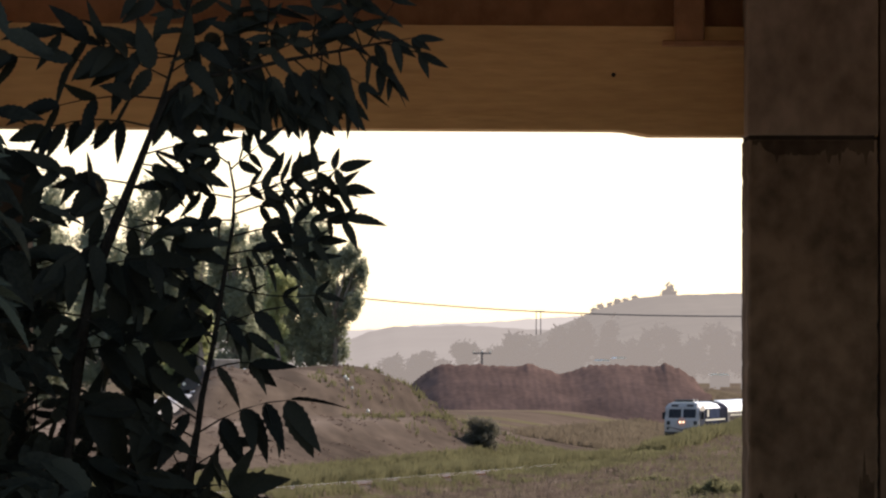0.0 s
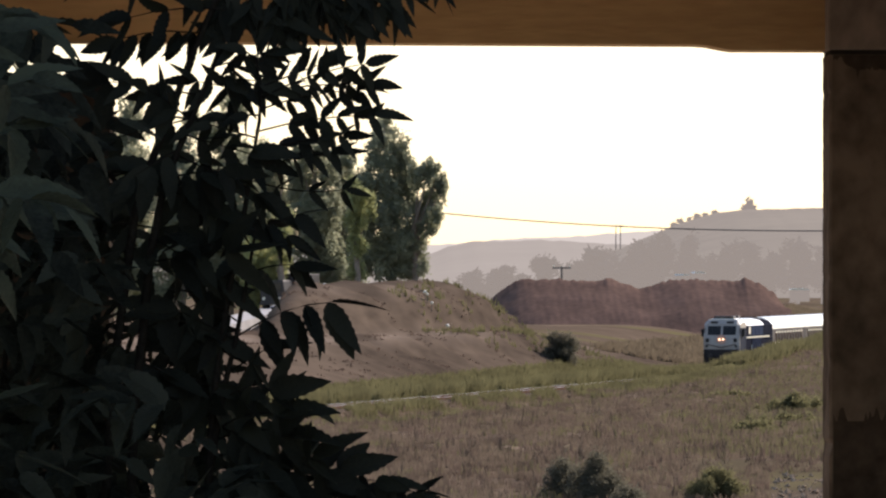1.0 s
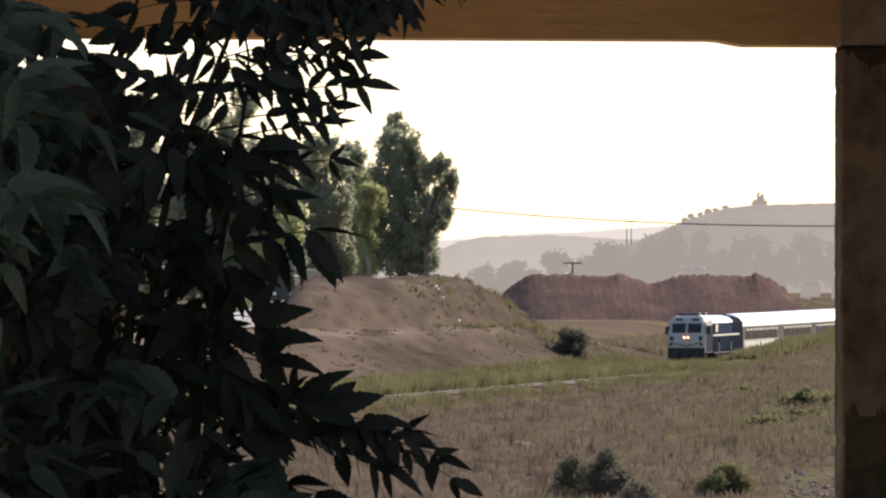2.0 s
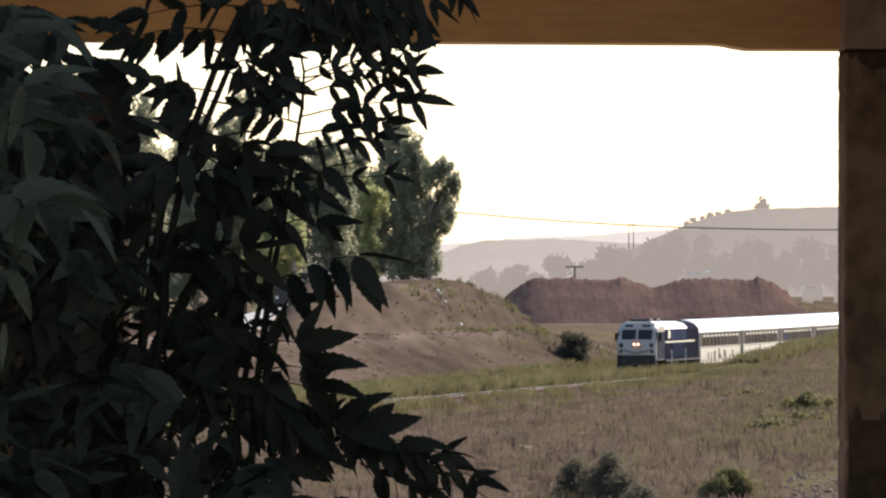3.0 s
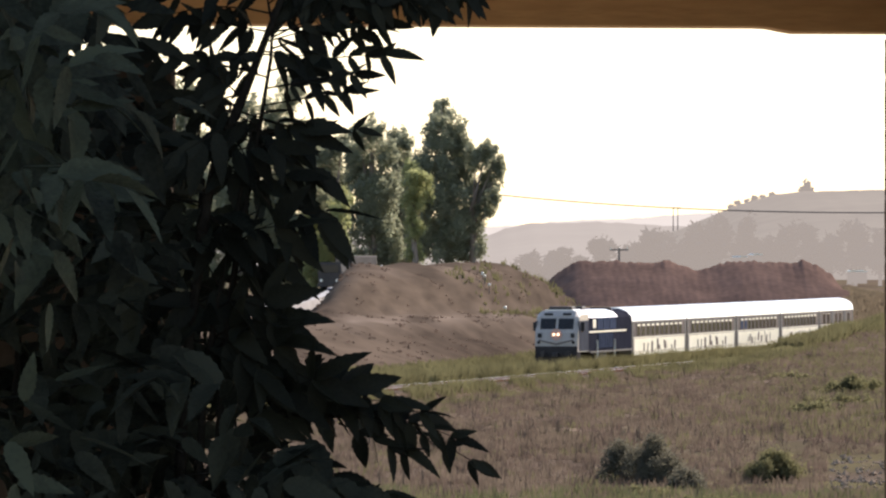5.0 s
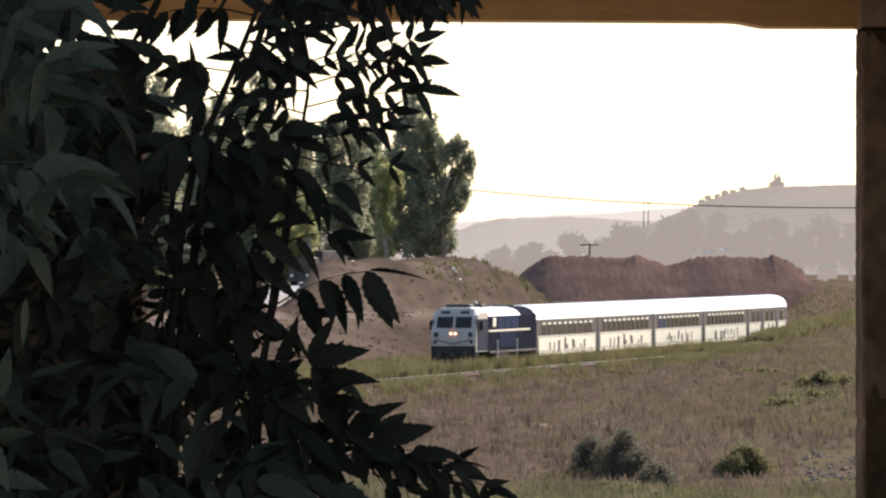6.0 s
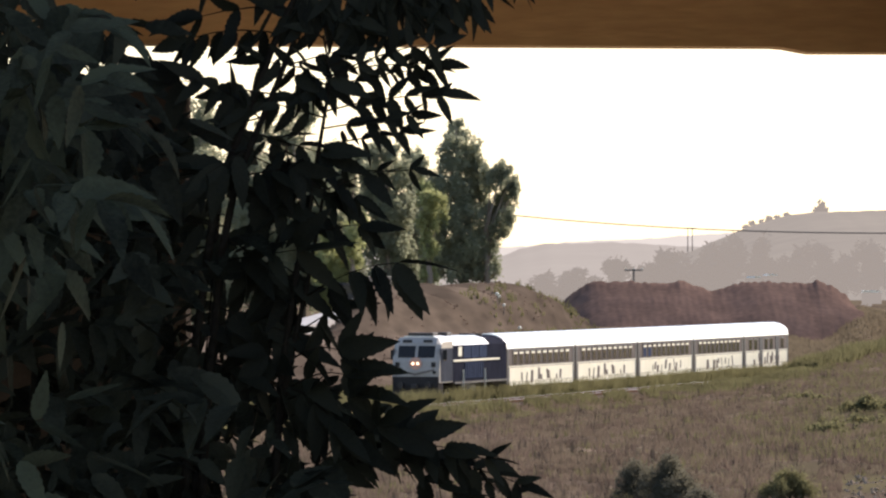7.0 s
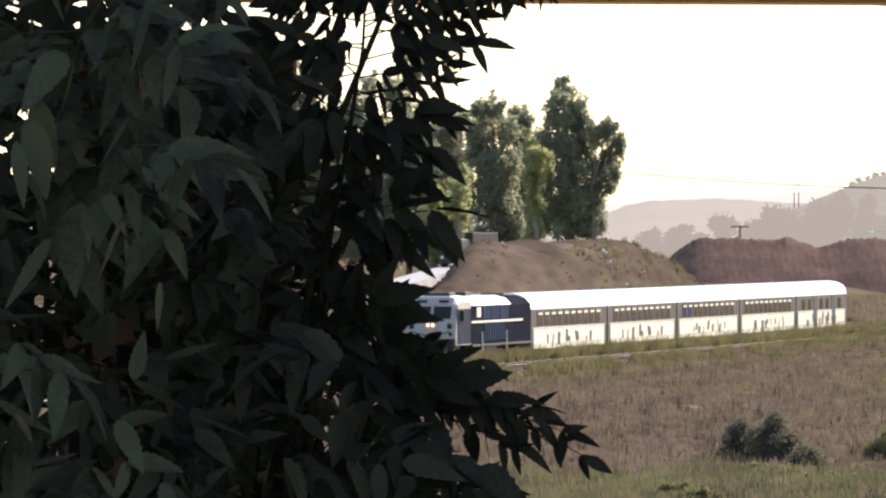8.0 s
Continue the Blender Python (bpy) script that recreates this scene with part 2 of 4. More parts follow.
def line_table():
    s = np.arange(-420.0, 520.0, 1.0)
    th = np.where(s < -60, T_TH + T_K * -60 + T_K2 * 3600, np.where(s > 320, T_TH + T_K * 320 + T_K2 * 320 ** 2, T_TH + T_K * s + T_K2 * s * s))
    x, y = np.cumsum(np.sin(th)), np.cumsum(np.cos(th))
    k = int(np.argmin(abs(s)))
    return s, x - x[k] + T_X, y - y[k] + T_Y, th


LS, LX, LY, LTH = line_table()


def on_line(s):
    return np.interp(s, LS, LX), np.interp(s, LS, LY), np.interp(s, LS, LTH)


def off_line(X, Y):
    """Signed distance from the track: to its right as one looks along it."""
    return (X - np.interp(Y, LY, LX)) * np.cos(np.interp(Y, LY, LTH))


# ---- ground ----
NEAR_OFF = 3.9                          # the near track, beside the train's own


def height(X, Y):
    X, Y = np.asarray(X, float), np.asarray(Y, float)
    d = off_line(X, Y)
    near = 6.3 * (1 - fade(Y, 44, 128))
    # the near side: a field, with a long low rise beside the line further on
    rise = np.interp(Y, [540, 620, 680, 710, 800, 900], [0, 0.7, 1.9, 2.5, 3.2, 3.4])
    right = -0.45 + 0.35 * wobble(X, Y, 30, 3) + 0.12 * wobble(X, Y, 6, 4) + rise * fade(d, 3.0, 8.0) * (1 - 0.6 * fade(d, 30, 90))
    right = right - 0.45 * (1 - fade(d, 8, 22)) * (1 - fade(Y, 560, 620))
    right = right + 1.3 * fade(X - 0.045 * Y, 0, 9) * (1 - fade(Y, 420, 560)) * fade(Y, 240, 330)
    # the far side: a cut bank in two steps, then a plain
    dc = np.interp(Y, [400, 560, 640, 700], [30, 24, 13, 12])
    q = (-d - 4.5) / dc
    bank = np.interp(q, [0, 0.36, 0.42, 0.70, 0.80, 0.95, 1.1, 2.2], [0, 0.34, 0.45, 0.51, 0.84, 0.96, 1.0, 0.78])
    bank = bank + 0.035 * wobble(X, Y, 9, 5) * fade(q, 0.05, 0.3) + 0.008 * wobble(X, Y, 2.6, 6) * fade(q, 0.05, 0.3)
    west = fade(F_PX * X / np.maximum(Y, 50), -310, -225)
    bank = np.where(q > 0.62, 0.53 + (bank - 0.53) * west, bank)
    left = -0.3 + 7.3 * bank * (1 - fade(Y, 655, 712)) + 2.9 * fade(-d, 4, 26) * fade(Y, 640, 720)
    left = left + 3.2 * fade(Y, 800, 860) * fade(F_PX * X / np.maximum(Y, 50), 560, 650) * fade(-d, 3, 9) * (1 - fade(Y, 930, 1000))
    z = np.where(d > 0, right, left)
    bed = 1 - fade(abs(d), 1.9, 3.4)
    z = z * (1 - bed) - 0.58 * bed
    bed = (1 - fade(abs(d - NEAR_OFF), 1.6, 2.7)) * (1 - fade(Y, 640, 690)) * fade(d, 1.2, 2.1)
    z = z * (1 - bed) - 0.30 * bed
    z = np.where(Y > 960, np.interp(Y, [960, 1500], [0, 1]) * 2.0 + z * 0 + np.interp(Y, [960, 1100], [1, 0]) * z, z)
    return np.where(Y < 128, near + z * fade(Y, 60, 128), z)


def ground():
    ys = np.concatenate([np.arange(-120, 240, 8.0), np.arange(240, 960, 1.6), np.arange(960, 1500, 30.0), np.arange(1500, 4900, 200.0)])
    xs = np.concatenate([[-3000, -1800, -900, -500, -300, -200, -140, -110, -90], np.arange(-76, 76, 1.0), [90, 110, 140, 200, 300, 500, 900, 1800, 3000]])
    X, Y = np.meshgrid(xs, ys)
    Z = height(X, Y)
    v = np.stack([X, Y, Z], -1).reshape(-1, 3)
    nx, ny = len(xs), len(ys)
    i = (np.arange(ny - 1)[:, None] * nx + np.arange(nx - 1)[None]).reshape(-1)
    f = np.stack([i, i + 1, i + nx + 1, i + nx], -1)
    ob = mesh_ob("ground", v, f, GROUND, smooth=True)
    ob.data.materials.append(BANKEARTH)
    mid = v[f].mean(1)
    cut = (off_line(mid[:, 0], mid[:, 1]) < -6) & (off_line(mid[:, 0], mid[:, 1]) > -60) & (mid[:, 1] > 380) & (mid[:, 1] < 740)
    ob.data.polygons.foreach_set("material_index", cut.astype(np.int32))
    # sunlit paleness painted per vertex: a ledge half way up, fainter near the crest
    X, Y = v[:, 0], v[:, 1]
    q = (-off_line(X, Y) - 4.5) / np.interp(Y, [400, 560, 640, 700], [30, 24, 13, 12])
    ledge_light = np.exp(-((q - 0.55) / 0.11) ** 2) * (1 - fade(Y, 630, 660)) * np.clip(0.65 + 0.7 * wobble(X, Y * 0.4, 6, 62), 0, 1)
    ledge_light = ledge_light + 0.5 * np.exp(-((q - 0.93) / 0.07) ** 2) * np.clip(0.2 + wobble(X, Y * 0.4, 8, 63), 0, 1)
    ob.data.attributes.new("ledge_light", "FLOAT", "POINT").data.foreach_set("value", ledge_light.astype(np.float32))
    return tagged(ob, "dry brown field and cut earth bank with weeds", "ground", kind="structure")


def ground_material():
    m = mat("dry_earth_and_stubble", (0.175, 0.128, 0.091), (0.102, 0.076, 0.055), 0.95, spec=0.0, scale=0.07, fine=0.7, bump=0.6)
    nt = m.node_tree
    N, L = nt.nodes, nt.links.new
    p = N["Principled BSDF"]
    ramp = [n for n in N if n.type == "VALTORGB"][0]
    co = [n for n in N if n.type == "TEX_COORD"][0]
    base = ramp.outputs[0]
    for scale, col, lo, hi in ((0.045, (0.15, 0.13, 0.06), 0.52, 0.62), (0.11, (0.29, 0.215, 0.155), 0.60, 0.72), (0.35, (0.10, 0.068, 0.048), 0.56, 0.72)):
        n, r, x = N.new("ShaderNodeTexNoise"), N.new("ShaderNodeMapRange"), N.new("ShaderNodeMix")
        n.inputs["Scale"].default_value, n.inputs["Detail"].default_value = scale, 6
        L(co.outputs["Object"], n.inputs["Vector"])
        r.inputs[1].default_value, r.inputs[2].default_value, r.inputs[4].default_value = lo, hi, 0.8
        L(n.outputs[0], r.inputs[0])
        x.data_type = "RGBA"
        L(r.outputs[0], x.inputs["Factor"])
        L(base, x.inputs["A"])
        x.inputs["B"].default_value = (*col, 1)
        base = x.outputs["Result"]
    L(base, p.inputs["Base Color"])
    return m


def ledge_light_on(m, colour):
    """Paint sunlit paleness over a surface, by the mesh's own vertex values."""
    N, L = m.node_tree.nodes, m.node_tree.links.new
    p = N["Principled BSDF"]
    at, x = N.new("ShaderNodeAttribute"), N.new("ShaderNodeMix")
    at.attribute_name, x.data_type = "ledge_light", "RGBA"
    L(at.outputs["Fac"], x.inputs["Factor"])
    L(p.inputs["Base Color"].links[0].from_socket, x.inputs["A"])
    x.inputs["B"].default_value = (*colour, 1)
    L(x.outputs["Result"], p.inputs["Base Color"])


ledge_light_on(BANKEARTH, (0.27, 0.205, 0.155))
GROUND = ground_material()
ground()


# ---- track ----


def sweep(name, profile, s0, s1, step, material, parent, dz=0.0):
    s = np.arange(s0, s1, step)
    x, y, th = on_line(s)
    v, f, n = [], [], len(profile)
    for i in range(len(s)):
        for px, pz in profile:
            v.append((x[i] + px * math.cos(th[i]), y[i] - px * math.sin(th[i]), pz + dz))
    for i in range(len(s) - 1):
        for k in range(n):
            f.append((i * n + k, i * n + (k + 1) % n, (i + 1) * n + (k + 1) % n, (i + 1) * n + k))
    return mesh_ob(name, v, f, material, parent)


RAIL_Z = -0.3
NEAR_Z = 0.01


def railway(off, z, label):
    line = empty("railway_track", Matrix(), label, "railway track", "tracks of the line", kind="structure")
    sweep("ballast_bed", [(off - 1.85, -0.6), (off + 1.85, -0.6), (off + 1.5, -0.17), (off - 1.5, -0.17)], -300, 420, 3, BALLAST, line, z)
    for c in (off - 0.75, off + 0.75):
        rail = sweep("rail", [(c - 0.07, -0.16), (c + 0.07, -0.16), (c + 0.016, -0.13), (c + 0.016, -0.05), (c - 0.016, -0.05), (c - 0.016, -0.13)], -300, 420, 2, RUST, line, z)
        sweep("rail_head", [(c + 0.036, -0.05), (c + 0.036, -0.024), (c + 0.012, -0.004), (c - 0.012, -0.004), (c - 0.036, -0.024), (c - 0.036, -0.05)], -300, 420, 2, RUST, rail, z)
        sweep("worn_band", [(c + 0.030, -0.011), (c + 0.022, -0.003), (c + 0.008, 0.003), (c - 0.008, 0.003), (c - 0.022, -0.003), (c - 0.030, -0.011)], -300, 420, 2, STEEL, rail, z)
    me = None
    for i in range(230):
        x, y, th = on_line(-60 + i * 0.62)
        if me is None:
            s = part("sleeper", box(off - 1.25, off + 1.25, -0.12, 0.12, -0.3, -0.162, 0.015), SLEEPER, line)
            me = s.data
        else:
            s = new("sleeper", me)
            s.parent = line
        s.matrix_basis = pose(x, y, z, 0, 0, -math.degrees(th))


railway(0.0, RAIL_Z, "railway track under the train, on brown ballast behind weeds")
railway(NEAR_OFF, NEAR_Z, "empty railway track with shining worn rails on brown ballast")


# ---- bridge ----
BRIDGE_Y = 40.0
PX = BRIDGE_Y / F_PX


def bridge():
    deck = empty("bridge", Matrix(), "concrete road bridge with an ochre edge girder, seen from below", "bridge", kind="structure")
    zb = EYE_Z + 388 * PX                                    # underside of the girder at the column
    # edge girder with a slight haunch next to the column
    bm = bmesh.new()
    outline = [(-14.0, 0.16), (-1.634, 0.044), (1.27, 0.030), (1.33, 0.026), (1.40, 0.012), (1.45, 0.004), (14.0, -0.03), (14.0, 0.455), (-14.0, 0.60)]
    front = [bm.verts.new((x, BRIDGE_Y, zb + z)) for x, z in outline]
    back = [bm.verts.new((x, BRIDGE_Y + 0.5, zb + z)) for x, z in outline]
    bm.faces.new(front)
    bm.faces.new(back[::-1])
    for i in range(len(outline)):
        j = (i + 1) % len(outline)
        bm.faces.new((front[j], front[i], back[i], back[j]))
    bmesh.ops.recalc_face_normals(bm, faces=bm.faces)
    part("edge_girder", bm, OCHRE, deck)
    part("bolt_hole", rod((1.27, BRIDGE_Y - 0.004, zb + 0.29), (1.27, BRIDGE_Y + 0.01, zb + 0.29), 0.011, 10), DARKCONC, deck)
    # unseen slab overhead; its reach back is set to keep sun off the shrub
    part("shade_deck_slab", box(-18, 18, 11.6, BRIDGE_Y + 1.2, zb + 1.1, zb + 1.6), DECK, deck)
    part("upper_girder", box(-18, 18, BRIDGE_Y + 0.12, BRIDGE_Y + 0.7, zb + 0.4, zb + 1.1), DECK, deck)
    part("bearing_block", box(1.56, 1.70, BRIDGE_Y - 0.05, BRIDGE_Y + 0.12, zb + 0.435, zb + 0.8, 0.01), DECK, deck)
    part("bearing_shelf", box(1.50, 1.95, BRIDGE_Y - 0.06, BRIDGE_Y + 0.12, zb + 0.425, zb + 0.452, 0.006), DECK, deck)
    for x in (-9, 11):
        part("far_column", box(x - 0.4, x + 0.4, BRIDGE_Y - 0.3, BRIDGE_Y + 0.5, 5.6, zb + 0.05, 0.03), CONCRETE, deck)
    # the column beside the opening: chipped arris, a recessed joint under its head
    rnd = random.Random(4)
    x0, x1, y0, y1 = 707 * PX, 936 * PX, BRIDGE_Y - 0.35, BRIDGE_Y + 0.3
    bm = bmesh.new()
    rings = []
    zj = zb + 0.01
    steps = [5.6 + 0.03 * i for i in range(int((zj - 5.6) / 0.03))]
    chips = {7.24: (0.021, 0.04), 8.32: (0.006, 0.025), 7.62: (0.008, 0.05), 8.9: (0.005, 0.02)}
    for z in steps:
        c = 0.004 * abs(rnd.gauss(0, 0.6)) + sum(dep * max(0, 1 - abs(z - zc) / w) for zc, (dep, w) in chips.items())
        c2 = 0.004 * abs(rnd.gauss(0, 1))
        ring = [(x0 + c, y0 + 0.012), (x0 + c + 0.012, y0), (x1 - 0.012, y0), (x1 - c2, y0 + 0.012), (x1 - c2, y1), (x0 + c * 0.5, y1)]
        rings.append([bm.verts.new((x, y, z)) for x, y in ring])
    for r0, r1 in zip(rings, rings[1:]):
        for k in range(6):
            bm.faces.new((r0[k], r0[(k + 1) % 6], r1[(k + 1) % 6], r1[k]))
    bm.faces.new(rings[0][::-1])
    bm.faces.new(rings[-1])
    part("column", bm, STAINED, deck, "stained brown concrete column with chipped edges")
    # soot washed down below the joint, and damp rising from the foot
    for z_a, way, deep, seed in ((steps[-1] - 0.002, -1, 0.07, 3), (7.34, 1, 0.17, 8)):
        rs = random.Random(seed)
        bm = bmesh.new()
        n = 60
        edge, row = 0.5, []
        for k in range(n + 1):
            edge = min(1.0, max(0.12, edge + rs.uniform(-0.3, 0.3)))
            x = x0 + 0.02 + (x1 - x0 - 0.04) * k / n
            drip = 1.8 if rs.random() < 0.06 else 1.0
            row.append((bm.verts.new((x, y0 - 0.003, z_a)), bm.verts.new((x, y0 - 0.003, z_a + way * deep * edge * drip))))
        for (a0, b0), (a1, b1) in zip(row, row[1:]):
            bm.faces.new((a0, a1, b1, b0))
        if way > 0:
            bm.faces.new([bm.verts.new(c) for c in ((x0 + 0.02, y0 - 0.003, 5.7), (x1 - 0.02, y0 - 0.003, 5.7))] + [row[-1][0], row[0][0]])
        part("soot_streak", bm, STREAK, deck, "dark streaky stain on the column")
    part("column_joint", box(x0 + 0.006, x1 - 0.015, y0 + 0.008, y1 - 0.02, steps[-1], steps[-1] + 0.022), DARKCONC, deck)
    part("column_head", box(x0 - 0.003, x1, y0 - 0.006, y1, steps[-1] + 0.022, zb + 1.1, 0.012), CONCRETE, deck)
    part("side_wall", box(x1 + 0.02, x1 + 3.0, y0 + 0.18, y1, 5.6, zb + 1.1), CONCRETE, deck)
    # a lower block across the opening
    part("low_wall", prism([(-2.6, 5.6), (-558 * PX, 5.6), (-558 * PX, 8.95), (-1.72, 8.985), (-2.6, 8.985)], BRIDGE_Y - 0.2, BRIDGE_Y + 0.4), DARKCONC, deck, "dark concrete block")


bridge()
# unseen slab added as a reflector, to brighten the girder and column
tagged(part("pavement", box(-22, 22, -70, 42.5, 6.1, 6.34, 0.02), PALE), "unseen pale slab added to bounce light up under the bridge", "pavement", kind="structure")

# ---- train ----


def rounded_section(w, z0, zside, ztop, n=9):
    """A coach's cross-section: straight sides to zside, then an elliptic roof."""
    pts = [(-w, z0), (w, z0), (w, zside)]
    for i in range(1, n):
        a = math.pi * i / n
        pts.append((w * math.cos(a), zside + (ztop - zside) * math.sin(a) ** 0.85))
    return pts + [(-w, zside)]


def bogie(parent, y, wheel_r=0.46):
    b = part("bogie", box(-1.05, 1.05, y - 1.6, y + 1.6, 0.42, 0.8, 0.05), DARKMETAL, parent)
    for dy in (-1.25, 1.25):
        for x in (-0.75, 0.75):
            part("wheel", rod((x - 0.07, y + dy, wheel_r), (x + 0.07, y + dy, wheel_r), wheel_r, 20), DARKMETAL, b)
    return b


def coach(variant, label):
    """A coach from y = 0 at its leading end back to y = -25.7; the side to the right of the line carries the light."""
    ob = empty("passenger_coach", Matrix(), label, "train coach", "coaches of the train")
    L, w = 25.7, 1.43
    part("side_body", box(-w, w, -L, 0, 0.62, 3.06, 0.03), CARGREY, ob)
    sec = rounded_section(w + 0.02, 3.06, 3.07, 4.08)
    part("roof", prism(sec, -L + 0.02, -0.02), ROOF, ob, "silver roof shining in the sun", smooth=False)
    part("underframe", box(-1.2, 1.2, -L + 5, -5, 0.35, 0.62), DARKMETAL, ob)
    for s in (-1, 1):
        x0, x1 = sorted((s * (w - 0.01), s * (w + 0.025)))
        part("lower_panel", box(x0, x1, -L + 0.9, -0.9, 0.6, 1.82, 0.01), WHITE, ob, "cream white lower side panel")
        part("waist_rail", box(x0, x1 + 0.01 * (s > 0), -L + 0.6, -0.6, 1.86, 1.93), WHITE, ob)
        part("gutter", box(x0, x1, -L + 0.3, -0.3, 3.03, 3.07), DARKMETAL, ob)
    n = 10
    skip = {1: (0, 1), 0: (), 2: ()}.get(variant, ())
    if variant < 3:
        for i in range(n):
            y = -3.0 - i * (L - 6.0) / (n - 1)
            for s in (-1, 1):
                x0, x1 = sorted((s * (w - 0.02), s * (w + 0.012)))
                win = part("window", box(x0, x1, y - 0.72, y + 0.72, 2.02, 2.92, 0.02), GLASS if i not in skip else BLUEG, ob)
                part("top_light", box(*sorted((s * (w + 0.01), s * (w + 0.05))), y - 0.62, y + 0.62, 2.70, 2.84, 0.01), WHITE, win, "pale hinged top light")
                part("frame", box(*sorted((s * (w + 0.0), s * (w + 0.045))), y + 0.80, y + 0.95, 1.98, 2.96), CARGREY, win)
    else:
        for y in (-3.5, -6.5, -12.5, -15.5, -22):
            for s in (-1, 1):
                x0, x1 = sorted((s * (w - 0.02), s * (w + 0.012)))
                part("window", box(x0, x1, y - 0.9, y + 0.9, 2.02, 2.85, 0.02), GLASS, ob)
        for y in (-9.4, -18.8):
            for s in (-1, 1):
                x0, x1 = sorted((s * (w - 0.02), s * (w + 0.04)))
                part("door", box(x0, x1, y - 0.9, y + 0.9, 0.62, 2.98, 0.02), BLACK, ob, "dark loading door")
    # the lettering's place: plain bars on the cream panel
    rnd = random.Random(variant * 7 + 3)
    for k in range(9):
        y = -L / 2 + (k - 4) * 1.7 + rnd.uniform(-0.7, 0.7)
        hgt = rnd.uniform(0.3, 0.85)
        slant = rnd.uniform(-0.25, 0.25)
        wid = rnd.uniform(0.12, 0.5)
        zc = 1.2 + rnd.uniform(-0.2, 0.2)
        bm = box(-w - 0.04, -w - 0.02, y - wid, y + wid, zc - hgt / 2, zc + hgt / 2)
        for vert in bm.verts:
            vert.co.y += slant * (vert.co.z - zc) * 3
        part("mark", bm, CARGREY, ob, "dark painted mark")
    part("panel_seam", box(-w - 0.032, -w - 0.02, -L + 1.0, -1.0, 0.86, 0.89), CARGREY, ob)
    for y in (-0.02, -L + 0.02):
        part("end_door", box(-0.5, 0.5, y - 0.03, y + 0.03, 0.75, 2.85, 0.02), DARKMETAL, ob)
    part("gangway", box(-0.75, 0.75, -L - 0.55, -L, 0.8, 3.3, 0.05), BLACK, ob, "black rubber gangway")
    for y in (-0.45, -L + 0.45):
        for s in (-1, 1):
            part("entrance_door", box(*sorted((s * (w - 0.02), s * (w + 0.014))), y - 0.42, y + 0.42, 0.64, 3.0, 0.02), DARKMETAL, ob, "dark entrance door")
    bogie(ob, -3.8)
    bogie(ob, -L + 3.8)
    return ob


def locomotive():
    ob = empty("diesel_locomotive", Matrix(), "grey and navy diesel locomotive with lit headlights leading the train", "locomotive")
    w, L = 1.5, 23.3
    # cab: slanted windscreen, chamfered roof, drawn as a side outline
    bm = bmesh.new()
    side = [(0.0, 1.15), (0.02, 1.9), (-0.12, 2.5), (-0.75, 3.62), (-1.2, 3.98), (-4.6, 4.02), (-4.6, 1.15)]
    rows = []
    for x, k in ((-w, 0.0), (-w + 0.3, 0.10), (w - 0.3, 0.10), (w, 0.0)):
        edge = abs(x) > w - 0.1
        rows.append([bm.verts.new((x, y + (-0.18 if edge and y > -1 else 0), z - (0.30 if edge and z > 3.9 else 0.12 if edge and z > 3.5 else 0))) for y, z in side])
    n = len(side)
    for r0, r1 in zip(rows, rows[1:]):
        for i in range(n):
            bm.faces.new((r0[i], r0[(i + 1) % n], r1[(i + 1) % n], r1[i]))
    bm.faces.new(rows[0])
    bm.faces.new(rows[-1][::-1])
    bmesh.ops.recalc_face_normals(bm, faces=bm.faces)
    cab = part("cab", bm, MASK, ob, "pale grey cab with two windscreens")
    for s in (-1, 1):
        part("cab_side", prism([(s * (w - 0.02), 1.2), (s * (w + 0.012), 1.2), (s * (w + 0.012), 3.3), (s * (w - 0.02), 3.3)], -4.55, -0.5), CABSIDE, cab, "blue grey cab side")
    slope = math.degrees(math.atan2(0.63, 1.12))

    def on_front(name, x0, x1, q0, q1, material, lift=0.03, label="", parent=cab, bevel=0.03):
        """A panel on the slanted front, q metres up from the foot of the screen."""
        p = part(name, box(x0, x1, -0.02, lift, q0, q1, bevel), material, parent, label)
        p.matrix_basis = pose(0, -0.12, 2.5, slope)
        return p
    for s in (-1, 1):
        x0, x1 = sorted((s * 0.09, s * 1.16))
        scr = on_front("windscreen", x0, x1, 0.26, 1.10, GLASS, 0.035, "dark windscreen")
        wip = part("wiper", rod((s * 0.6, 0.05, 0.3), (s * 0.85, 0.05, 0.9), 0.02, 5), BLACK, scr)
    on_front("roof_lamp_housing", -0.95, -0.35, 1.36, 1.52, BLACK, 0.06)
    on_front("roof_lamp_housing", 0.35, 0.95, 1.36, 1.52, BLACK, 0.06)
    plate = part("light_surround", rod((0, -0.10, 2.36), (0, 0.02, 2.36), 0.40, 20), ORANGE, cab, "orange ring round the headlights")
    plate.matrix_basis = Matrix.Diagonal((1, 1, 1, 1))
    for x in (-0.15, 0.15):
        part("headlight", rod((x, 0.03, 2.36), (x, 0.08, 2.36), 0.08, 14), LAMP, cab, "lit headlight")
    for s in (-1, 1):
        part("marker_light", box(s * 1.15 - 0.13, s * 1.15 + 0.13, -0.1, 0.07, 2.15, 2.45, 0.03), BLACK, cab)
        part("marker_light", box(s * 1.2 - 0.1, s * 1.2 + 0.1, -0.1, 0.06, 1.72, 1.92, 0.03), BLACK, cab)
    part("nose_band", prism([(-1.2, 2.02), (0, 1.74), (1.2, 2.02), (1.2, 1.93), (0, 1.62), (-1.2, 1.93)], -0.1, 0.045), CARGREY, cab)
    part("front_skirt", box(-1.46, 1.46, -1.6, 0.06, 0.35, 1.55, 0.06), SKIRT, ob, "dark front skirt, lifted in colour for haze")
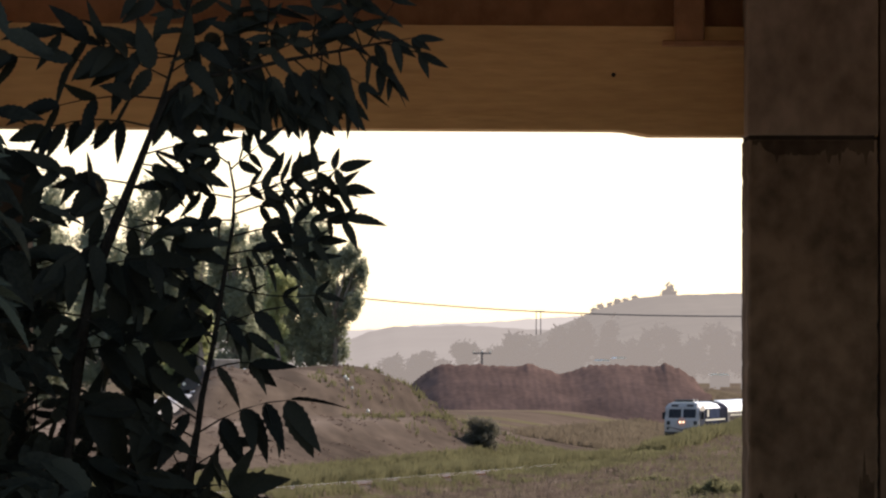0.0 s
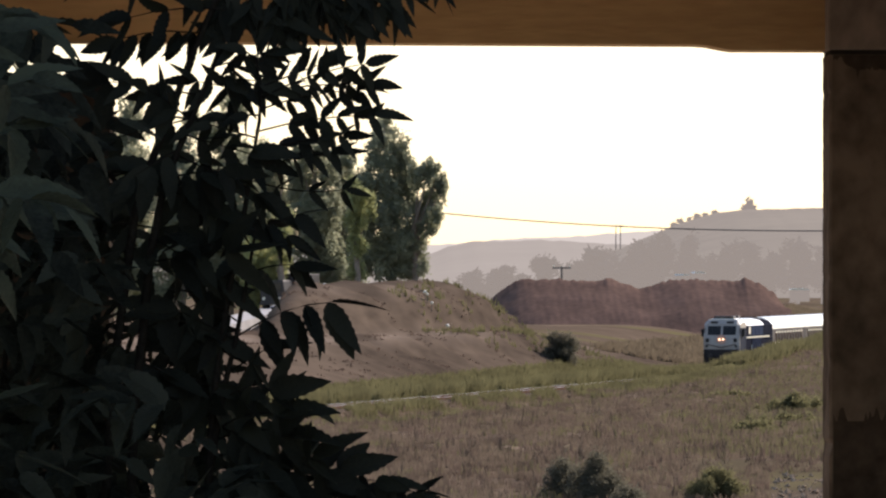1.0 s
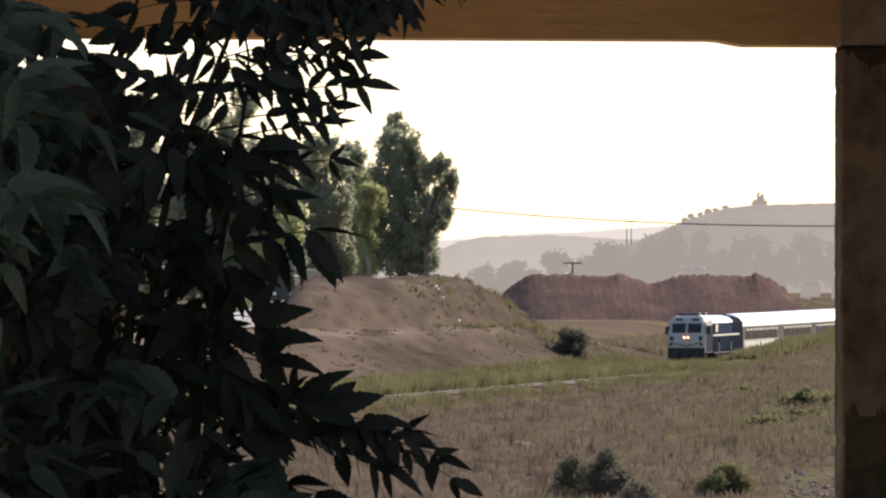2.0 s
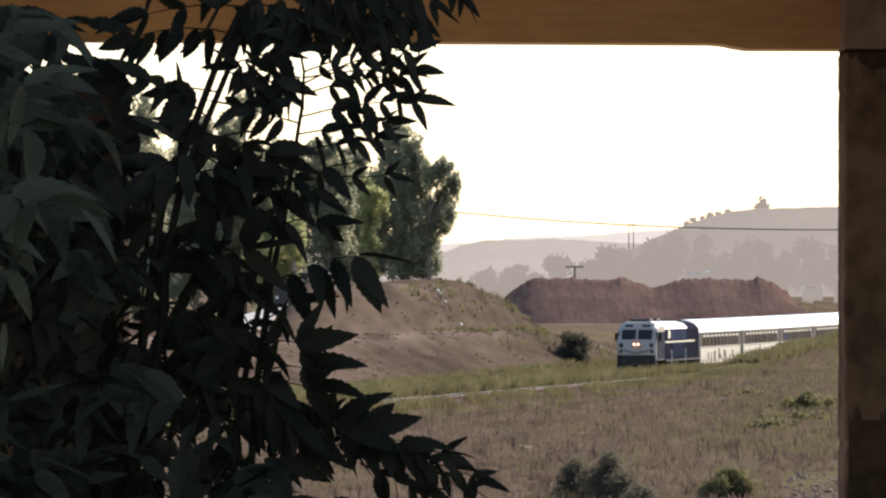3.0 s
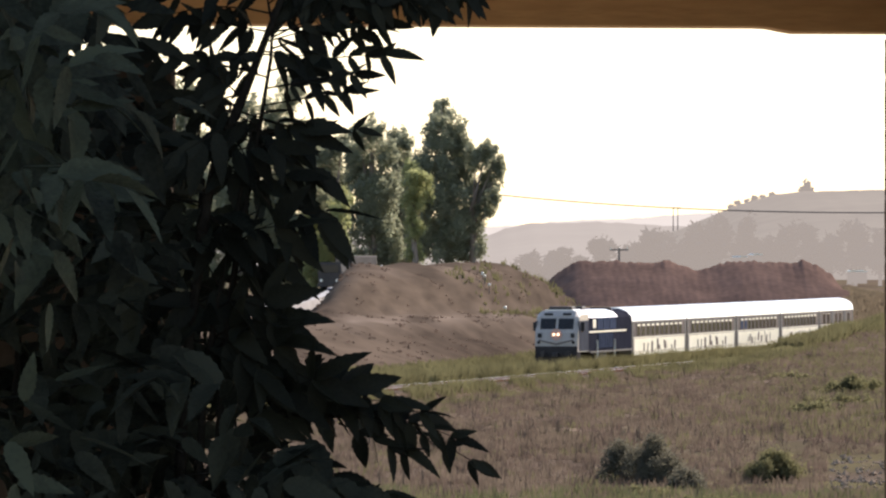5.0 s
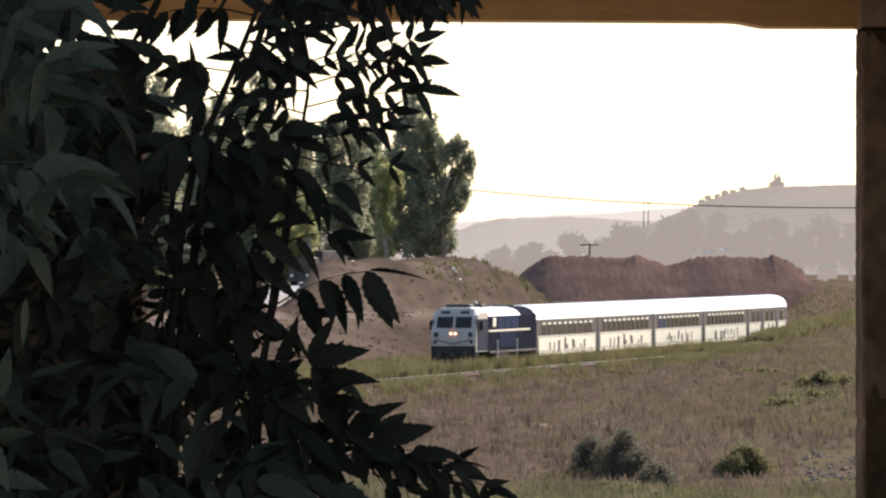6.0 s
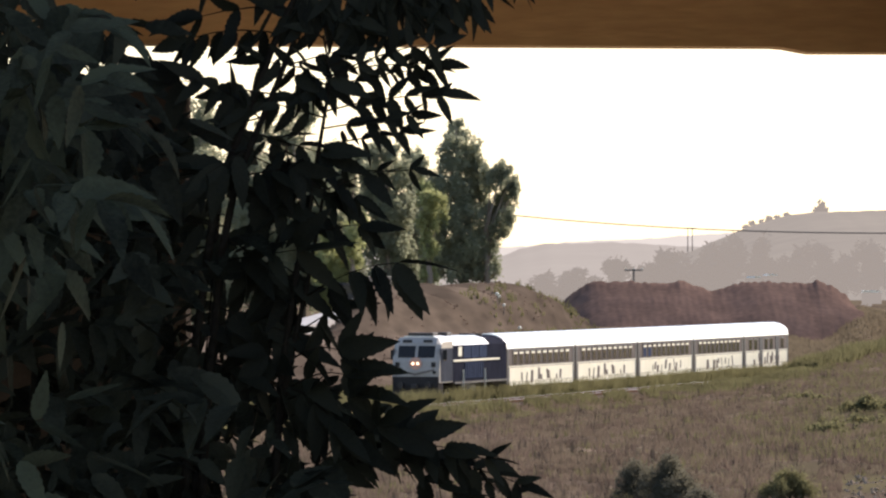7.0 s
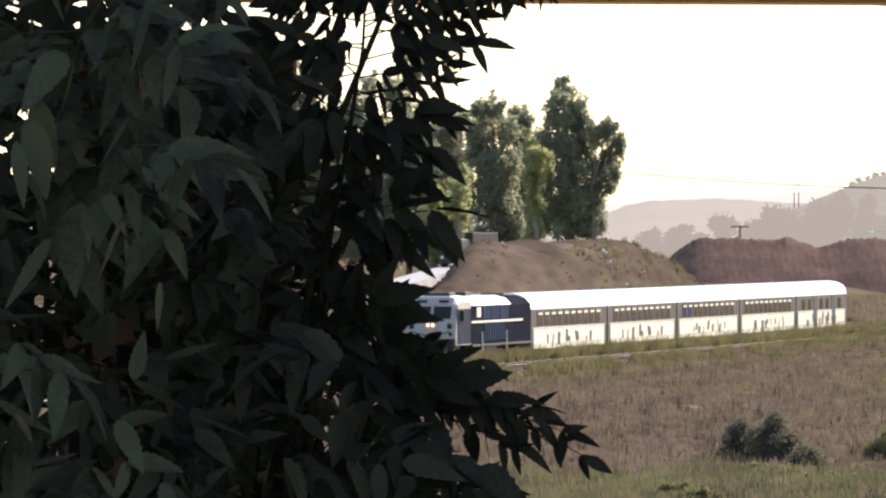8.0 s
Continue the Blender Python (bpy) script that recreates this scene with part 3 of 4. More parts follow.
    for s in (-1, 1):
        part("buffer", rod((s * 0.87, 0.0, 1.02), (s * 0.87, 0.55, 1.02), 0.2, 14), DARKMETAL, ob)
        part("cab_door", box(*sorted((s * (w - 0.03), s * (w + 0.02))), -3.5, -2.5, 1.25, 3.2, 0.02), CABSIDE, ob)
        part("cab_window", box(*sorted((s * (w - 0.03), s * (w + 0.025))), -2.3, -1.5, 2.5, 3.2, 0.02), GLASS, ob)
        part("mirror", box(*sorted((s * (w + 0.05), s * (w + 0.3))), -1.2, -1.1, 2.6, 3.2, 0.02), BLACK, ob)
    part("coupling", box(-0.2, 0.2, 0, 0.5, 0.8, 1.1, 0.04), DARKMETAL, ob)
    # hood with chamfered shining shoulders
    prof = [(-w, 1.15), (w, 1.15), (w, 3.45), (w - 0.35, 3.8), (0.55, 3.98), (-0.55, 3.98), (-w + 0.35, 3.8), (-w, 3.45)]
    part("engine_hood", prism(prof, -L, -4.62, 0.03), NAVY, ob, "navy engine hood")
    roofp = [(w + 0.015, 3.47), (w - 0.34, 3.84), (0.55, 4.02), (-0.55, 4.02), (-w + 0.34, 3.84), (-w - 0.015, 3.47), (-w + 0.37, 3.78), (-0.55, 3.96), (0.55, 3.96), (w - 0.37, 3.78)]
    part("roof_sheet", prism(roofp, -17.0, -4.9), ROOF, ob, "shining roof sheet")
    part("cab_roof_sheet", prism([(-0.9, 4.0), (0.9, 4.0), (1.45, 3.72), (1.4, 3.78), (0.9, 4.07), (-0.9, 4.07), (-1.4, 3.78), (-1.45, 3.72)], -4.5, -1.3), ROOF, ob)
    part("air_unit", box(-0.8, 0.8, -3.4, -1.7, 4.05, 4.28, 0.05), DARKMETAL, ob, "dark cooling unit on the cab roof")
    part("exhaust", box(-0.3, 0.3, -10.5, -9.0, 4.0, 4.25, 0.04), DARKMETAL, ob)
    part("radiator_fan", rod((0, -18.6, 3.95), (0, -18.6, 4.12), 0.75, 18), DARKMETAL, ob)
    for s in (-1, 1):
        part("side_stripe", box(*sorted((s * (w - 0.01), s * (w + 0.06))), -20.6, -4.7, 2.42, 2.55, 0.01), WHITE, ob, "white side stripe")
        part("grille", box(*sorted((s * (w - 0.01), s * (w + 0.04))), -15.0, -8.5, 1.35, 2.36, 0.01), BLUEG, ob, "blue grey side grille")
        for y0, y1 in ((-10.6, -8.2), (-13.4, -10.9), (-16.2, -13.7)):
            part("hood_door", box(*sorted((s * (w - 0.01), s * (w + 0.03))), y0, y1, 2.62, 3.4, 0.02), BLUEG, ob, "blue hood door")
        for k in range(9):
            y = -14.6 + k * 0.75
            part("grille_slat", box(*sorted((s * (w + 0.03), s * (w + 0.07))), y - 0.07, y + 0.07, 1.4, 2.32), NAVY, ob)
        part("side_window", box(*sorted((s * (w - 0.01), s * (w + 0.03))), -7.6, -6.4, 2.75, 3.35, 0.02), WHITE, ob)
        for y in (-7.7, -15.2):
            part("grab_post", rod((s * (w + 0.1), y, 0.6), (s * (w + 0.1), y, 1.9), 0.06, 6), WHITE, ob)
        part("walkway", box(*sorted((s * (w - 0.2), s * (w + 0.12))), -L, -4.7, 1.02, 1.15, 0.01), DARKMETAL, ob)
    part("fuel_tank", box(-1.3, 1.3, -13.6, -8.6, 0.35, 1.05, 0.12), DARKMETAL, ob)
    bogie(ob, -4.6, 0.5)
    bogie(ob, -17.4, 0.5)
    return ob


train = [(locomotive(), -2.1, 23.5)]
for i, (variant, label) in enumerate(((0, "grey and cream passenger coach with a silver roof"), (0, "grey and cream passenger coach with a silver roof"),
                                      (1, "grey and cream coach with bluish end windows"), (2, "grey and cream passenger coach with a silver roof"),
                                      (3, "cream baggage coach with dark loading doors at the train's end"))):
    train.append((coach(variant, label), 21.5 + 26.2 * i + 0.2, 25.7 if i < 4 else 24.0))


for ob, _, _ in train:
    for child in ob.children:
        if not child.name.startswith("bogie"):
            child.location.z += 0.3


def vehicle_pose(back, length, t):
    """A vehicle on two bogies: its leading end runs back metres behind the train's front."""
    s = (8.0 - t) * SPEED + back
    x0, y0, _ = on_line(s + 3.5)
    x1, y1, _ = on_line(s + length - 3.5)
    h = math.atan2(x1 - x0, y1 - y0)
    return pose(x0 - 3.5 * math.sin(h), y0 - 3.5 * math.cos(h), RAIL_Z, 0, 0, 180 - math.degrees(h))


def motions():
    for ob, back, length in train:
        walk(ob, [(0.5 * k, vehicle_pose(back, length, 0.5 * k)) for k in range(17)])
    for ob, which, k in SWAYING:
        walk(ob, [(row[0], pose(row[1 + 2 * which] * k * SC - 0.03 * min(row[0] / 5.5, 1.0), 0, -row[2 + 2 * which] * k * SC)) for row in SWAY])


# ---- trees, bushes, hills ----


def clump_mesh(name, centres, sizes, density, leaf, material, parent, seed, droop=0.6):
    """A crown: leaves scattered in the shells of many lobes."""
    r = np.random.RandomState(seed)
    pts = []
    for c, s in zip(centres, sizes):
        n = int(density * s[0] * s[2])
        d = r.normal(size=(n, 3))
        d /= np.linalg.norm(d, axis=1)[:, None]
        rad = r.uniform(0.3, 1.0, n) ** 0.6 * np.where(r.rand(n) < 0.28, r.uniform(1.0, 1.8, n), 1.0)
        pts.append(np.array(c) + d * rad[:, None] * np.array(s))
    p = np.concatenate(pts)
    n = len(p)
    l = leaf * r.uniform(0.6, 1.5, n)
    ax = r.normal(size=(n, 3)) * np.array([1, 1, 0.6]) + np.array([0, 0, -droop])
    ax /= np.linalg.norm(ax, axis=1)[:, None]
    sd = np.cross(ax, r.normal(size=(n, 3)))
    sd /= np.linalg.norm(sd, axis=1)[:, None]
    a, b = ax * l[:, None], sd * (l * 0.38)[:, None]
    v = np.stack([p - a, p + b * 0.9, p + a, p - b * 0.9], 1).reshape(-1, 3)
    f = np.arange(4 * n).reshape(-1, 4)
    return mesh_ob(name, v, f, material, parent)


def gum_tree(u, dist, lobes, seed, material, density=310):
    """A tall gum tree: a trunk, limbs, and a crown in lobes of hanging foliage; lobes: bearing, height, half width, half height."""
    rnd = random.Random(seed)
    foot = spot(u, 0, dist)
    foot.z = float(height(foot.x, foot.y)) - 0.1
    k = dist / F_PX
    tree = empty("gum_tree", Matrix.Translation(foot), "tall grey-green gum tree with hanging leaves on the bank", "tree", "trees on the bank")
    local = [(spot(a, b, dist) - foot, ra * k, rb * k) for a, b, ra, rb in lobes]
    h = max(c.z for c, _, _ in local)
    bm = tube([(0, 0, -0.3), (0.15, 0, h * 0.3), (-0.1, 0.1, h * 0.6), (local[0][0].x, 0, h * 0.97)], [0.34, 0.26, 0.16, 0.03], 8)
    cents, sizes = [], []
    for c, ra, rb in local:
        tube([(0, 0, max(0.3, c.z * 0.55)), (c.x * 0.5, 0.1, c.z * 0.8), c], [0.13, 0.08, 0.02], 5, bm)
        deep = rnd.uniform(-1.6, 1.6)
        for _ in range(34):
            a, e, q = rnd.random() * math.tau, rnd.uniform(-1, 1), rnd.random() ** 0.4
            f = math.sqrt(1 - e * e)
            p = (c.x + ra * q * f * math.cos(a), c.y + deep + 0.7 * ra * q * f * math.sin(a), c.z + 0.9 * rb * q * e)
            s = min(ra, rb) * rnd.uniform(0.16, 0.4)
            cents.append(p)
            sizes.append((s, s, s * rnd.uniform(0.9, 1.7)))
    part("trunk", bm, TRUNK, tree, smooth=True)
    clump_mesh("crown", cents, sizes, density, 0.17, material, tree, seed)
    return tree


def plain_lobes(u, top, width, seed):
    """The lobes of a tall narrow crown between its foot and its top."""
    rnd = random.Random(seed)
    out = []
    for k in range(9):
        q = k / 8
        w = width * float(np.interp(q, [0, 0.3, 0.7, 1], [0.3, 0.42, 0.36, 0.14]))
        out.append((u + rnd.uniform(-0.25, 0.25) * width * (1 - 0.6 * q), top * q + 15 * (1 - q) + w * 0.8 * q, w * rnd.uniform(0.8, 1.1), max(24, -top * 0.11) * rnd.uniform(0.9, 1.3)))
    return out[::-1]


# the trees on the bank: bearing of the foot, distance, lobes
gum_tree(-62, 690, [(-73, -276, 15, 20), (-72, -258, 25, 28), (-84, -220, 33, 36), (-52, -225, 30, 30), (-66, -170, 50, 44), (-95, -150, 30, 44), (-68, -105, 50, 44), (-48, -55, 44, 40), (-85, -50, 46, 40), (-60, -12, 52, 22), (-36, -185, 24, 32), (-34, -130, 26, 40), (-106, -175, 18, 28), (-108, -115, 26, 46), (-106, -55, 26, 44)], 20, GUM)
gum_tree(-20, 689, [(6, -196, 20, 18), (20, -176, 20, 20), (-10, -186, 24, 26), (13, -142, 22, 26), (-4, -128, 26, 30), (6, -98, 18, 26), (-14, -72, 24, 32), (-22, -30, 28, 28), (28, -160, 14, 16), (20, -115, 14, 20)], 21, GUM)
gum_tree(-195, 696, [(-196, -256, 7, 16), (-192, -232, 20, 24), (-222, -230, 20, 22), (-200, -185, 38, 40), (-222, -150, 26, 36), (-192, -125, 40, 44), (-205, -65, 42, 44), (-180, -60, 30, 40), (-195, -8, 44, 26), (-170, -195, 20, 28), (-168, -145, 24, 42), (-168, -85, 26, 44), (-165, -25, 28, 34)], 22, GUM)
gum_tree(-146, 700, [(-152, -222, 18, 18), (-138, -205, 20, 24), (-150, -175, 26, 36), (-128, -150, 24, 34), (-142, -115, 34, 44), (-138, -60, 36, 44), (-135, -12, 40, 26)], 23, GUM)
gum_tree(-122, 684, [(-126, -165, 17, 20), (-118, -142, 24, 24), (-104, -118, 20, 18), (-124, -105, 22, 28), (-120, -60, 20, 30), (-122, -15, 18, 24)], 24, GUMY)
gum_tree(-262, 704, [(-250, -205, 24, 24), (-272, -190, 24, 30), (-256, -145, 34, 40), (-266, -85, 36, 44), (-258, -20, 36, 36)], 25, GUM)
gum_tree(-256, 668, [(-250, -110, 20, 24), (-256, -78, 24, 34), (-264, -30, 25, 34), (-256, 16, 26, 24)], 26, GUMY)
for k, (u, tv, wd, ds, m) in enumerate(((-345, -330, 170, 705, GUM), (-310, -190, 110, 700, GUM), (-430, -290, 160, 700, GUM), (-535, -320, 170, 712, GUM), (-650, -300, 160, 705, GUM), (-300, -100, 90, 670, GUMY))):
    gum_tree(u, ds, plain_lobes(u, tv, wd, 30 + k), 40 + k, m)


def bush(name, u, v_foot, dist, w, h, seed, material, label, leaf=0.11):
    rnd = random.Random(seed)
    p = spot(u, v_foot, dist)
    z = float(height(p.x, p.y))
    ob = empty(name, Matrix.Translation((p.x, p.y, z - 0.05)), label, "bush", "bushes in the field")
    bm = bmesh.new()
    cents, sizes = [], []
    for k in range(30):
        a, q = rnd.random() * math.tau, rnd.random() ** 0.8
        c = (w * 0.42 * q * math.cos(a), w * 0.42 * q * math.sin(a), h * rnd.uniform(0.12, 0.88) * math.sqrt(1 - 0.75 * q * q))
        cents.append(c)
        s = min(w * 0.2, h * 0.32) * rnd.uniform(0.6, 1.2)
        sizes.append((s, s, s * rnd.uniform(0.8, 1.2)))
        tube([(0, 0, 0), (c[0] * 0.5, c[1] * 0.5, c[2] * 0.6), c], [0.03, 0.02, 0.008], 5, bm)
    part("branches", bm, BARK, ob)
    clump_mesh("foliage", cents, sizes, 13 / leaf ** 2, leaf, material, ob, seed, 0.0)
    return ob


bush("round_bush", 240, 145, 652, 3.0, 2.5, 9, BUSH, "dark round bush beside the railway line", 0.09)
bush("low_bush", 305, 374, 312, 2.0, 2.0, 2, BUSH, "dark grey-green bush in dry weeds", 0.055)
bush("low_bush", 355, 385, 306, 1.5, 0.9, 3, BUSH, "pale grey-green bush in dry weeds", 0.055)
bush("low_bush", 512, 372, 312, 2.2, 1.1, 4, YBUSH, "yellow-green bush in the field", 0.055)
bush("low_bush", 245, 360, 314, 1.7, 1.5, 5, BUSH, "small dark bush in dry weeds", 0.055)


brnd = random.Random(33)
for k in range(12):
    bush("weed_clump", brnd.uniform(540, 720), 0, brnd.uniform(400, 560), brnd.uniform(2.4, 5.0), brnd.uniform(0.5, 1.0), 40 + k, YBUSH, "green weed clump on the field's rise", 0.1)
for k in range(8):
    bush("weed_clump", brnd.uniform(100, 680), 0, brnd.uniform(255, 290), brnd.uniform(1.6, 3.2), brnd.uniform(0.4, 0.8), 60 + k, YBUSH, "green weed clump in the field", 0.08)


def rubble():
    """A patch of broken stones and dry earth at the field's edge."""
    r = np.random.RandomState(5)
    v, f = [], []
    for k in range(700):
        y = r.uniform(300, 348)
        x = r.uniform(0.041, 0.052) * y
        s = 0.03 + 0.13 * r.rand() ** 3
        c = np.array([x, y, float(height(x, y)) + s * 0.3])
        o = len(v)
        for p in ((1, 0, 0), (-1, 0, 0), (0, 1, 0), (0, -1, 0), (0, 0, 0.8), (0, 0, -0.8)):
            v.append(tuple(c + s * (np.array(p) + r.normal(0, 0.25, 3))))
        f += [(o + a, o + b, o + t) for a, b in ((0, 2), (2, 1), (1, 3), (3, 0)) for t in (4, 5)]
    return tagged(mesh_ob("rubble", v, f, RUBBLE), "broken grey stones on bare earth", "rubble", kind="stuff")


rubble()


def mound():
    """A long heap of red earth with a bumpy crest."""
    us = np.linspace(95, 645, 190)
    D, rows = 860.0, 34
    key_u = [95, 127, 168, 240, 300, 323, 345, 381, 400, 436, 480, 526, 548, 566, 590, 616, 645]
    key_v = [60, 20, -4, -3, 1, -6, 2, 15, 8, -2, -3, 0, 0, -6, 2, 20, 60]
    q = np.linspace(-1, 1, rows)[:, None]
    fine = np.interp(us, key_u, key_v)
    broad = np.convolve(np.pad(fine, 20, "edge"), np.ones(41) / 41, "valid")
    far = np.clip(np.abs(q) * 2.2, 0, 1)
    crest = fine[None, :] * (1 - far) + broad[None, :] * far
    U = crest * 0
    top = EYE_Z - (crest + 19) * D / F_PX
    X = us[None, :] * D / F_PX + 0 * q
    reach = 5 + 12 * np.clip((top - 2.5) / 5, 0, 1)
    Y = D + q * reach
    z0 = height(X, Y) - 0.4
    prof = np.clip(1 - np.abs(q) ** 1.25, 0, 1) + 0 * U
    Z = z0 + np.maximum(top - z0, 0) * prof + 0.16 * wobble(X, Y, 9, 8) * np.clip(np.abs(q) * 2, 0, 1) + (0.05 * wobble(X, Y, 2.4, 9) + 0.03 * wobble(X, Y, 1.0, 10)) * (1 + 1.6 * np.exp(-(q / 0.12) ** 2))
    n = len(us)
    v = np.stack([X, Y, Z], -1).reshape(-1, 3)
    f = [(j * n + i, j * n + i + 1, (j + 1) * n + i + 1, (j + 1) * n + i) for j in range(rows - 1) for i in range(n - 1)]
    ob = mesh_ob("earth_mound", v, f, REDEARTH, smooth=True)
    return tagged(ob, "long heap of bare red-brown earth", "earth mound")


mound()


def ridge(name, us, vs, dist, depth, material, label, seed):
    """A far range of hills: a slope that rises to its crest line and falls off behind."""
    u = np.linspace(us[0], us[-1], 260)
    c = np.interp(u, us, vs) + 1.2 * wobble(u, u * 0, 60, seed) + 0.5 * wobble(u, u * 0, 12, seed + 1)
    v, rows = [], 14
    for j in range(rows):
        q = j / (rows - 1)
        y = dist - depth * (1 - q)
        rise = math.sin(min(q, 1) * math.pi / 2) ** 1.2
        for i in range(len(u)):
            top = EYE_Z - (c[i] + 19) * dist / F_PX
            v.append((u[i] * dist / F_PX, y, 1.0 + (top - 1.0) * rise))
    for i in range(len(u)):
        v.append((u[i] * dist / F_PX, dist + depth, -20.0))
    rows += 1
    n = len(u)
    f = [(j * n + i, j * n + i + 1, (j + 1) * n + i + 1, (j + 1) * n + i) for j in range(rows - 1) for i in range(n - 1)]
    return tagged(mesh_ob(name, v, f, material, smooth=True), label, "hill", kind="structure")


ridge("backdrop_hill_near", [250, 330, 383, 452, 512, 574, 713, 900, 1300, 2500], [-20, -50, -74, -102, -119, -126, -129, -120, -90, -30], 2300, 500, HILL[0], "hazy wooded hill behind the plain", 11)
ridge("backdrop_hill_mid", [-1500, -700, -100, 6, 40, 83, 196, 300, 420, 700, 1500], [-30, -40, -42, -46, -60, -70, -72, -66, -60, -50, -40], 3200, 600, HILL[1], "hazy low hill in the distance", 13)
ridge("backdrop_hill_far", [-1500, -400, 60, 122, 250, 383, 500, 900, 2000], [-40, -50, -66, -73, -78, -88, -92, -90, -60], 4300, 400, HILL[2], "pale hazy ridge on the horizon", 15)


def far_tree(u, v0, v1, w, dist, seed):
    rnd = random.Random(seed)
    p = spot(u, v0, dist)
    h, r = (v0 - v1) * dist / F_PX, w * dist / F_PX / 2
    ob = empty("distant_tree", Matrix.Translation(p), "distant tree in haze", "tree", "distant trees")
    part("trunk", tube([(0, 0, -3), (0, 0, h * 0.7)], [0.4, 0.15], 6), FARHAZE, ob)
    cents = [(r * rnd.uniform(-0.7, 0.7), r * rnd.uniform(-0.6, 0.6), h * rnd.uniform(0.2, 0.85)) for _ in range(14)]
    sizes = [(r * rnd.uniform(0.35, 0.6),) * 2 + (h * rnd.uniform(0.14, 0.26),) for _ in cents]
    clump_mesh("crown", cents, sizes, 40, 0.75, FARHAZE, ob, seed, 0.2)


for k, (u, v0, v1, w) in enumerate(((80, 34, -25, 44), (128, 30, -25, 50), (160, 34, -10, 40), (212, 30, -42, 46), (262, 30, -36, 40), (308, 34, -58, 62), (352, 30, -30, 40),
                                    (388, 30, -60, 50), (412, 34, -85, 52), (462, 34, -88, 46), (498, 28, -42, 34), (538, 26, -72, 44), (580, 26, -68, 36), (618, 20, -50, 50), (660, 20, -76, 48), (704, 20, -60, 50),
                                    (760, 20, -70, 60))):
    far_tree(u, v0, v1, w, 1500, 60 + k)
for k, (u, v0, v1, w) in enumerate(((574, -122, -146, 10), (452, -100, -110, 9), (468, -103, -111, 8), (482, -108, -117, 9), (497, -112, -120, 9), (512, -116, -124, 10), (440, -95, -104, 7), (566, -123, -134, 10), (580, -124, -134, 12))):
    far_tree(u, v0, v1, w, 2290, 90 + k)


def cable(pts, r, name="power_line"):
    ob = part(name, tube(pts, r, 5), WIRE)
    return tagged(ob, "thin power cable across the sky", "power cable")


cable([spot(10 * i - 60, -88 - 32 * (abs(713 - (10 * i - 60)) / 687.0) ** 2.2, 780) for i in range(150)], 0.06)


def pole(u, v_top, v_foot, dist, arm, label):
    a, b = spot(u, v_top, dist), spot(u, v_foot, dist)
    ob = empty("power_pole", Matrix.Translation(b), label, "power pole", "power poles")
    h = a.z - b.z
    part("post", tube([(0, 0, -2), (0, 0, h)], [0.16, 0.11], 8), WOODPOLE, ob)
    part("crossarm", box(-arm, arm, -0.08, 0.08, h - 0.25, h - 0.08, 0.01), WOODPOLE, ob)
    for x in (-arm * 0.9, 0, arm * 0.9):
        part("insulator", rod((x, 0, h - 0.08), (x, 0, h + 0.18), 0.06, 8), WHITE, ob)


pole(242, -25, 12, 960, 1.05, "wooden power pole with a crossarm behind the mound")
pole(-60, -121, 20, 780, 1.2, "wooden power pole among the trees")
pole(338, -98, -60, 2400, 0.9, "tall distant power pole in haze")
pole(346, -98, -60, 2400, 0.9, "tall distant power pole in haze")


def markers():
    # white balls on added stakes stand in for small bright glints
    for u, v, r in ((0, -2, 0.14), (4, 20, 0.12), (12, 18, 0.13), (40, 22, 0.16), (-178, 22, 0.2)):
        p = spot(u, v, 640)
        ob = empty("glint_post", Matrix.Translation((p.x, p.y, float(height(p.x, p.y)))), "small added post whose white top stands in for a glint", "marker post", "marker posts")
        h = min(0.6, max(0.3, p.z - float(height(p.x, p.y))))
        part("stake", rod((0, 0, -0.2), (0, 0, h - r), 0.035, 6), WOODPOLE, ob)
        bm = bmesh.new()
        bmesh.ops.create_icosphere(bm, subdivisions=2, radius=r, matrix=Matrix.Translation((0, 0, h)))
        part("knob", bm, WHITE, ob, "white ball in place of a sunlit glint", smooth=True)


markers()


def farmhouse(u, v, dist, w, seed):
    p = spot(u, v, dist)
    ob = empty("farmhouse", Matrix.Translation(p) @ pose(0, 0, 0, 0, 0, 20 * seed), "distant low farmhouse with a pale roof in haze", "house", "distant farmhouses")
    # the wall shares the far trees' painted haze glow
    part("wall", box(-w, w, -0.9, 0.9, -1.5, 0.3), FARHAZE, ob)
    part("roof", prism([(-w - 0.2, 0.3), (w + 0.2, 0.3), (w * 0.6, 0.55), (-w * 0.8, 0.55)], -1.1, 1.1), WHITE, ob, "pale sheet roof")


farmhouse(484, -10, 1480, 0.9, 1)
farmhouse(455, -6, 1490, 0.8, 2)
farmhouse(663, 20, 1300, 1.5, 0)


def road():
    """A pale road that comes out behind the end of the bank, on its own low embankment."""
    edge = []
    for u, v, dist in ((-620, 140, 540), (-420, 92, 590), (-344, 70, 620), (-290, 55, 650), (-240, 43, 690), (-190, 34, 740)):
        edge.append(spot(u, v, dist))
    verts, faces = [], []
    for p in edge:
        for dx, dz in ((-3.2, -3.5), (-2.2, 0.0), (2.2, 0.0), (3.2, -3.5)):
            verts.append((p.x + dx * 0.55, p.y + dx * 0.8, p.z + dz))
    for i in range(len(edge) - 1):
        for k in range(3):
            faces.append((4 * i + k, 4 * i + 4 + k, 4 * i + 5 + k, 4 * i + 1 + k))
    ob = mesh_ob("road", verts, faces, ROAD)
    return tagged(ob, "pale dusty road behind the cut bank", "road", kind="structure")


road()


